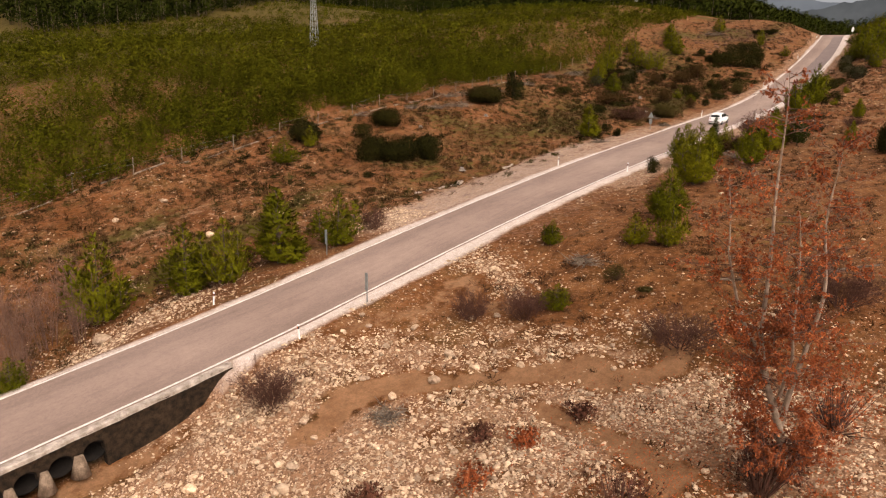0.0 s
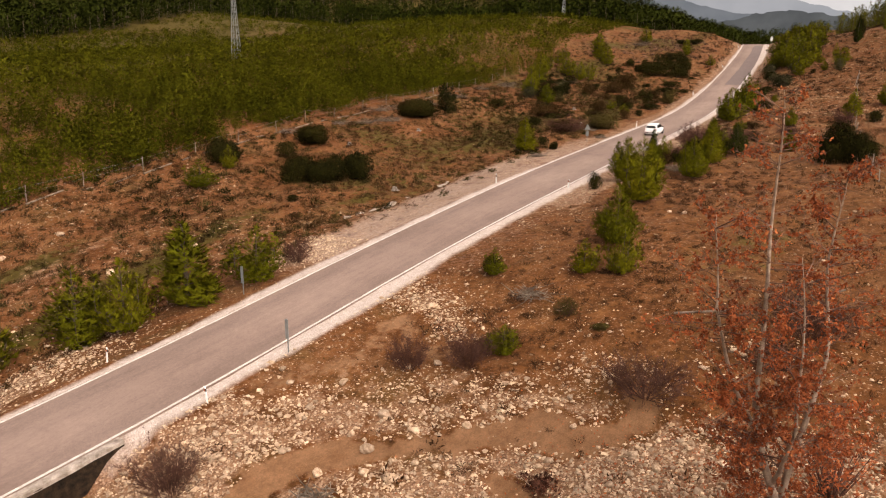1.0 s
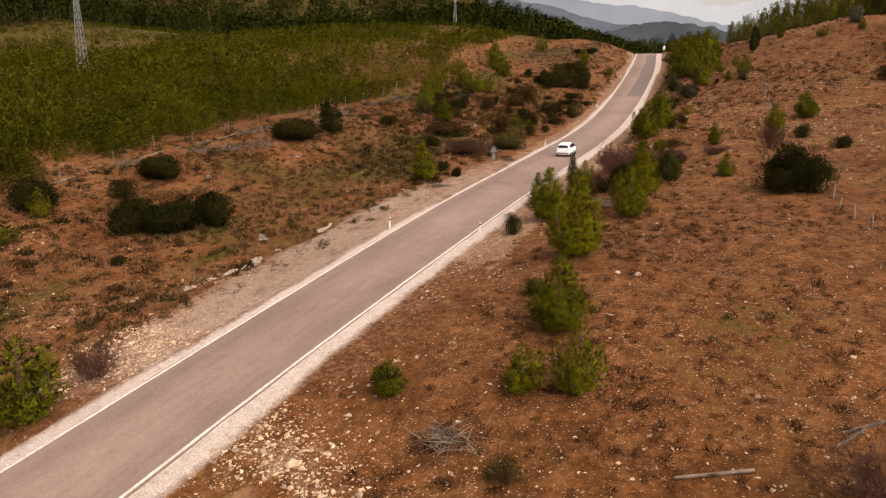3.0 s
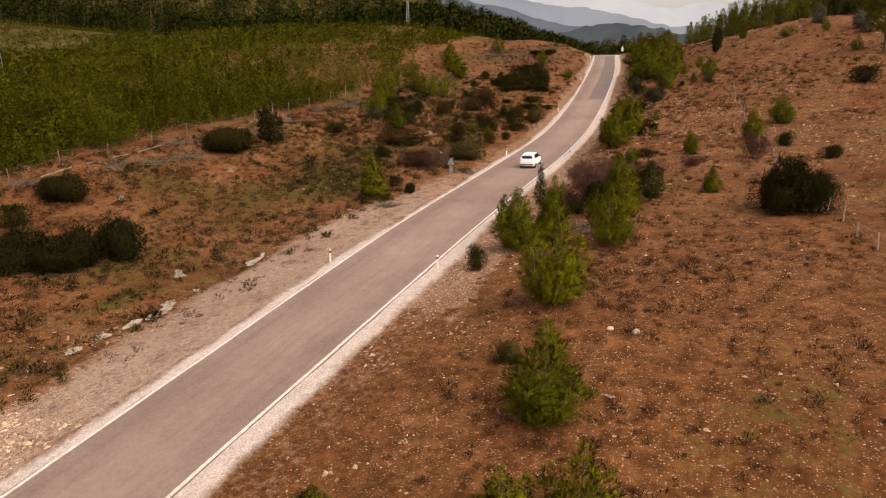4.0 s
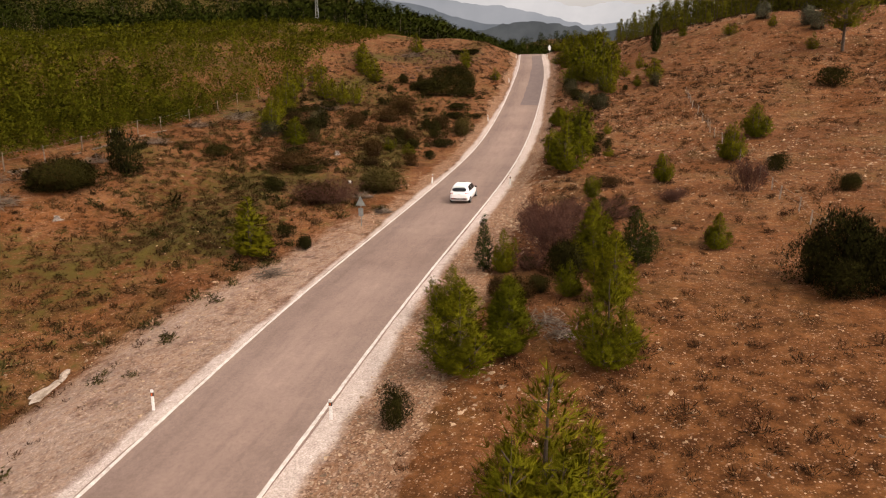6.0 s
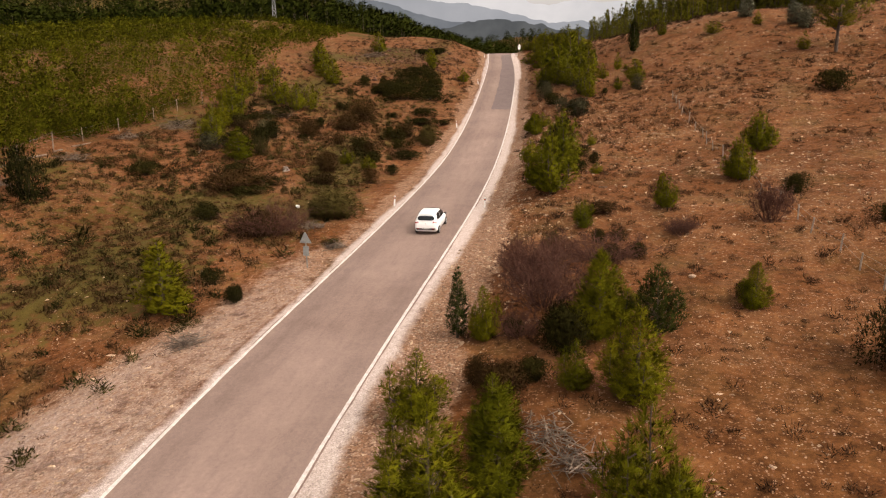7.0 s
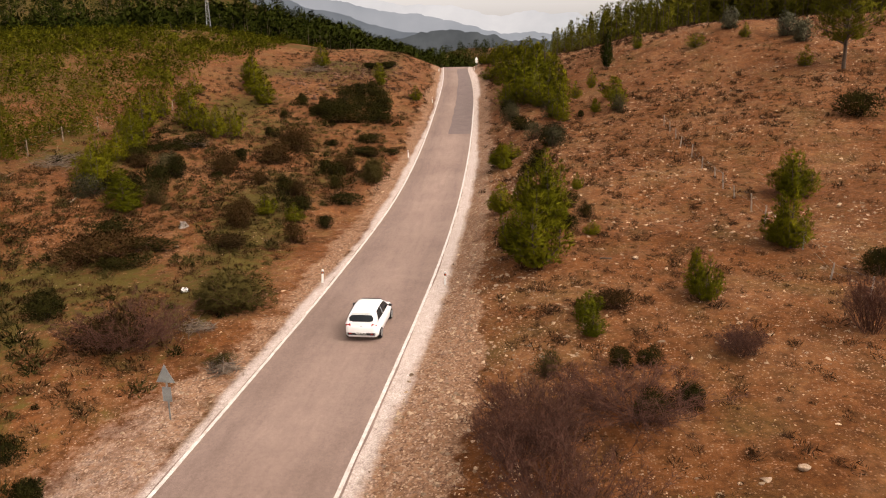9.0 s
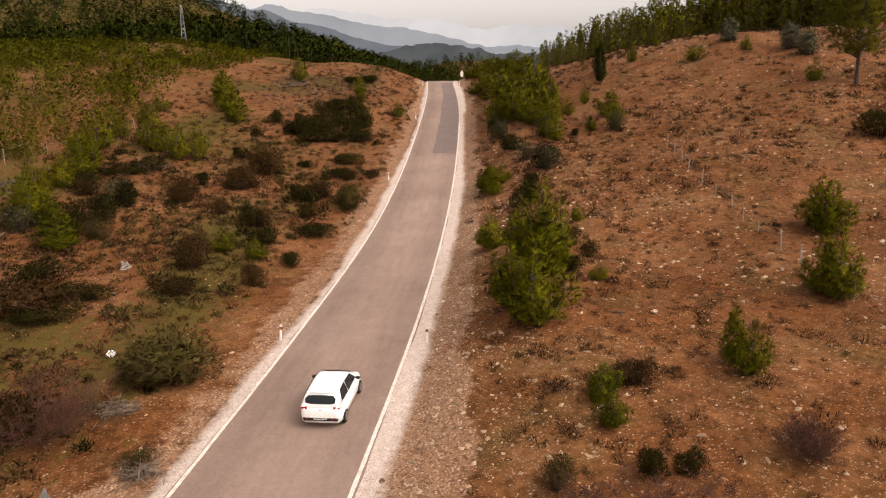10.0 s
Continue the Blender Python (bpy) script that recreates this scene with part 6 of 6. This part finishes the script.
def culvert():
    """A kerb on a stained headwall with arched openings, pale rounded piers between them and pipes behind; shade is
    painted into the wall and the pipes.
    """
    ob = new("culvert")
    edge = lambda x: float(road_y(x)) - float(half(x)) - 0.50
    rough = lambda x, k: 0.014 * math.sin(2.1 * x + k) + 0.008 * math.sin(5.7 * x + 2 * k)
    xs = np.arange(-14, 13.0, 0.1)
    kerb, wall = [], []
    for x in xs:
        y0, z0 = edge(x), float(road_z(x))
        kerb.append([(x, y0 - 0.03 + rough(x, 0), z0 - 0.16 + rough(x, 2)), (x, y0 - 0.02 + rough(x, 1), z0 - 0.01), (x, y0 + 0.05, z0 + 0.02), (x, y0 + 0.41, z0 + 0.012), (x, y0 + 0.41, z0 - 0.16)])
        low = z0 - float(np.interp(x, [8.2, 10, 13], [2.3, 1.9, 1.0]))
        for p in PIPES:
            if abs(x - p) < 0.47:
                low = z0 - 1.02 + 0.46 * math.sqrt(max(0.0, 1 - ((x - p) / 0.47)**2))
        wall.append([(x, y0 + rough(x, 3), z0 - 0.10), (x, y0 + 0.40, z0 - 0.10), (x, y0 + 0.40, low), (x, y0 + 0.02 + rough(x, 4), low)])
    part("kerb", shell(kerb), KERB, ob, "pale worn concrete kerb")
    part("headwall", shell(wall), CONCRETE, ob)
    for x in PIPES:
        z = float(road_z(x)) - 1.02
        bm = bmesh.new()
        rings = []
        for r, yy in ((0.44, edge(x) + 2.6), (0.44, edge(x) + 0.10), (0.54, edge(x) + 0.10), (0.54, edge(x) + 2.6)):
            rings.append([bm.verts.new((x + r * math.cos(math.pi * k / 14), yy, z + 0.86 * r * math.sin(math.pi * k / 14))) for k in range(28)])
        for r, q in zip(rings, rings[1:]):
            for k in range(28):
                bm.faces.new((r[k], r[(k + 1) % 28], q[(k + 1) % 28], q[k]))
        bm.faces.new(rings[0])
        part("pipe", bm, PIPE_SHADE, ob, smooth=True)
        bm = bmesh.new()
        bmesh.ops.create_cone(bm, cap_ends=True, segments=14, radius1=0.36, radius2=0.15, depth=0.9, matrix=pose(x - 0.62, edge(x) - 0.02, z - 0.36))
        for v in bm.verts:
            v.co += Vector((0.05 * noise.noise(v.co * 3), 0.05 * noise.noise(v.co * 4), 0))
        part("pier", bm, PIER, ob, "pale rounded pier", True)
    return tagged(ob, "concrete culvert dark with stains and painted shade, with a row of round pipes under the road", "culvert")


culvert()

# ---- boulders ----
BOULDERS = [(17.7, 17.2, 0.6), (15.9, 18.0, 0.45), (14.3, 22.3, 0.42), (14.5, 21.9, 0.45), (11.0, 18.5, 0.55), (8.4, 21.6, 0.55), (8.7, 21.9, 0.4), (20.3, 14.5, 0.38), (12.4, 18.9, 0.32), (12.7, 19.9, 0.42), (19.5, 17.9, 0.55), (11.9, 37.2, 1.0), (21.7, 10.8, 0.3), (12.9, 13.7, 0.3), (24.8, 10.7, 0.35), (23.7, 45.2, 0.7), (29.2, 43.7, 0.55), (25.6, 55.6, 0.6), (21.4, 55.8, 0.6), (91.5, 17.6, 0.3), (44.9, 15.1, 0.3), (44.7, 14.1, 0.38), (74.0, 14.7, 0.3), (10.4, 20.1, 0.35), (19.6, 23.9, 0.33), (23.4, 18.1, 0.4), (17.1, 23.3, 0.33), (20.3, 20.9, 0.34)]
for k, (x, y, s) in enumerate(BOULDERS):
    bm = bmesh.new()
    bmesh.ops.create_icosphere(bm, subdivisions=3, radius=0.5)
    for v in bm.verts:
        q = v.co * 2.1 + Vector((k * 7.3, 0, 0))
        v.co *= 0.85 + 0.38 * noise.noise(q) + 0.12 * noise.noise(q * 2.7)
        v.co.z = max(v.co.z * 0.75, -0.3)
    ob = part("boulder", bm, STONE)
    ob.matrix_basis = pose(x, y, float(height(x, y)) + 0.16 * s, 0, 0, 61 * k) @ Matrix.Diagonal((s * 1.15, s * 0.9, s, 1))
    tagged(ob, "pale rounded limestone boulder lying on the ground", "boulder", "boulders")


# ---- fences ----
def fence(name, line, gap, high, r, wires, label, seed, mat):
    """Posts along a line of (x, y) with strands of wire."""
    ob = new(name)
    rnd = random.Random(seed)
    pts = []
    for (x0, y0), (x1, y1) in zip(line, line[1:]):
        n = max(1, int(math.hypot(x1 - x0, y1 - y0) / gap))
        pts += [(x0 + (x1 - x0) * k / n + rnd.uniform(-0.3, 0.3), y0 + (y1 - y0) * k / n + rnd.uniform(-0.2, 0.2)) for k in range(n)]
    tops = []
    for x, y in pts:
        h = high * rnd.uniform(0.8, 1.12)
        z = float(height(x, y))
        bm = bmesh.new()
        tip = Vector((x + rnd.uniform(-0.1, 0.1), y + rnd.uniform(-0.1, 0.1), z + h))
        rod_into(bm, (x, y, z - 0.2), tip, r * 1.1, r * 0.85, 7)
        part("post", bm, mat, ob)
        tops.append((Vector((x, y, z)), tip))
    for f in wires:
        bm = bmesh.new()
        for (a, b), (c, d) in zip(tops, tops[1:]):
            rod_into(bm, a.lerp(b, f), c.lerp(d, f), 0.004, sides=3)
        part("wire", bm, STEEL, ob)
    return tagged(ob, label, "fence")


fence("plantation_fence", [(14.0, 65.2), (22.1, 65.5), (37.6, 63.2), (55.3, 64.6), (75, 64.4), (98, 67.6), (116, 69.6), (130, 68.9), (146, 70.2)], 4.6, 1.4, 0.05, (0.55, 0.9), "weathered wooden fence posts along the young plantation", 3, WOOD)
fence("hillside_fence", [(123.0, 12.7), (112.6, 11.75), (104.5, 10.7), (92.0, 9.6), (88.1, 9.4), (77.4, 7.8), (68, 6.4), (59.0, 5.1), (50, 2.5)], 2.3, 1.0, 0.04, (0.5, 0.92), "pale thin fence posts crossing the hillside", 4, PALE_POST)


# ---- deadwood ----
def brush_pile(x, y, w, seed):
    n = 110
    a = np.stack([rng.normal(0, 0.22 * w, n), rng.normal(0, 0.22 * w, n), np.abs(rng.normal(0, 0.10 * w, n))], -1)
    d = rng.normal(size=(n, 3)) * [1, 1, 0.28]
    b = a + unit(d) * rng.uniform(0.4, 1.3, (n, 1)) * 0.45 * w
    ob = plant("brush_pile", [tri_mesh("branch", *sticks(a[k:k + 1], b[k:k + 1], 0.035, 0.012), DEADWOOD) for k in range(14)] + [tri_mesh("brushwood", *sticks(a[14:], b[14:], 0.026, 0.010), DEADWOOD)], "", "", "")
    ob.matrix_basis = stand(x, y, 50 * seed, 1.0, 0.35 if seed in (12, 13) else 0.8)
    return tagged(ob, "heap of dry grey-brown cut branches", "brush pile", "brush piles")


DEADWOOD = blotched("dry_branches", (0.075, 0.052, 0.038), (0.20, 0.15, 0.115), 0.4, 0.03, 0.95, 0.004, spread=0.35)
for k, (x, y, w) in enumerate([(69.9, 59.5, 3.2), (63.7, 62.1, 2.2), (121.3, 58.9, 3.2), (116.9, 64.7, 2.6), (108.1, 64.6, 3.0), (56.2, 63.4, 2.8), (80.2, 34.9, 1.4), (66.6, 36.2, 1.7), (14.9, 17.2, 1.5), (29.9, 17.0, 1.9), (172.0, 64.0, 4.5), (83.5, 37.9, 1.6), (60.6, 19.6, 2.6), (59.4, 18.9, 1.8), (72.3, 63.2, 2.8), (75.6, 62.6, 2.2), (81.9, 62.0, 2.4), (91.7, 63.6, 2.6), (110.7, 66.0, 3.2), (66.8, 60.6, 3.4), (100.4, 65.0, 2.6)]):
    brush_pile(x, y, w, k)


def log(x, y, length, r, turn):
    bm = bmesh.new()
    rod_into(bm, (-length / 2, 0, 0), (length / 2, 0, 0), r, r * 0.75, 9)
    ob = part("fallen_log", bm, DEADWOOD, smooth=False)
    slope = math.degrees(math.atan2(float(height(x + math.cos(radians(turn)), y + math.sin(radians(turn))) - height(x - math.cos(radians(turn)), y - math.sin(radians(turn)))), 2.0))
    ob.matrix_basis = pose(x, y, float(height(x, y)) + r * 0.7, 0, 0, turn) @ pose(0, 0, 0, 0, -slope, 0)
    return tagged(ob, "dry grey fallen log lying on the ground", "log", "fallen logs")


for k, x in enumerate(np.arange(15, 100, 3.4)):
    log(float(x), float(np.interp(x, [14, 22, 37, 55, 75, 98], [64.6, 64.9, 62.6, 64.0, 63.8, 67.0])), 2.2 + 1.3 * math.sin(k * 2.1), 0.09, 4 * math.sin(k) + 2)
for x, y, ln, turn in ((34.6, 4.9, 2.4, 130), (33.6, 5.6, 1.6, 150), (99.7, 56.4, 1.6, 20), (91.6, 19.1, 0.6, 80), (30.5, 9.0, 2.2, 115)):
    log(x, y, ln, 0.06, turn)


def stump(x, y, s):
    bm = bmesh.new()
    n = 12
    rings = []
    for z, r in ((-0.1, 0.75), (0.12, 0.42), (0.42, 0.33), (0.55, 0.32)):
        rings.append([bm.verts.new((r * (1 + 0.28 * math.sin(3 * a + z * 2) * (1 if z < 0.3 else 0.4)) * math.cos(a), r * (1 + 0.28 * math.sin(3 * a + z * 2) * (1 if z < 0.3 else 0.4)) * math.sin(a), z + 0.06 * math.sin(2 * a) * (z > 0.3))) for a in [2 * math.pi * k / n for k in range(n)]])
    for r, q in zip(rings, rings[1:]):
        for k in range(n):
            bm.faces.new((r[k], r[(k + 1) % n], q[(k + 1) % n], q[k]))
    bm.faces.new(rings[-1])
    ob = part("tree_stump", bm, STUMPWOOD)
    ob.matrix_basis = stand(x, y, 70 * s, s, s)
    return tagged(ob, "sun-bleached grey tree stump with spread roots", "tree stump", "tree stumps")


STUMPWOOD = blotched("bleached_wood", (0.09, 0.070, 0.056), (0.30, 0.25, 0.21), 0.12, 0.02, 0.95, 0.01)
for x, y, s in ((97.9, 46.8, 0.6), (50.3, 42.6, 0.6), (71.2, 55.8, 0.5), (58.2, 55.6, 0.5)):
    stump(x, y, s)

bm = bmesh.new()
box_into(bm, (0.42, 0.32, 0.2), (0, 0, 0.1), 0.05)
for v in bm.verts:
    v.co += Vector((0.04 * noise.noise(v.co * 9), 0.05 * noise.noise(v.co * 8 + Vector((3, 0, 0))), 0.03 * noise.noise(v.co * 11)))
sack = part("white_sack", bm, WHITE)
sack.matrix_basis = stand(87.6, 40.8, 20)
tagged(sack, "crumpled white plastic sack lying on grass", "litter")

# pale rock slabs beside the road
for k, (x, y, w) in enumerate([(45.5, 38.9, 1.7), (54.4, 39.8, 2.1), (46.8, 39.7, 1.9), (43.3, 39.0, 1.5), (55.9, 40.2, 1.7), (41.0, 38.6, 1.3), (44.4, 38.8, 1.2), (39.2, 38.2, 1.2), (48.6, 39.6, 1.1)]):
    bm = bmesh.new()
    bmesh.ops.create_icosphere(bm, subdivisions=3, radius=0.5)
    for v in bm.verts:
        q = v.co * 2.4 + Vector((0, k * 5.1, 0))
        v.co *= 0.8 + 0.5 * noise.noise(q) + 0.2 * noise.noise(q * 3)
        v.co.z *= 0.16
    ob = part("rock_slab", bm, PALE_ROCK)
    ob.matrix_basis = stand(x, y, 8 + 5 * k, w, 1.0)
    ob.scale = (w * 1.3, w * 0.55, 0.9)
    tagged(ob, "flat whitish rock showing through the earth", "rock", "pale rock slabs")
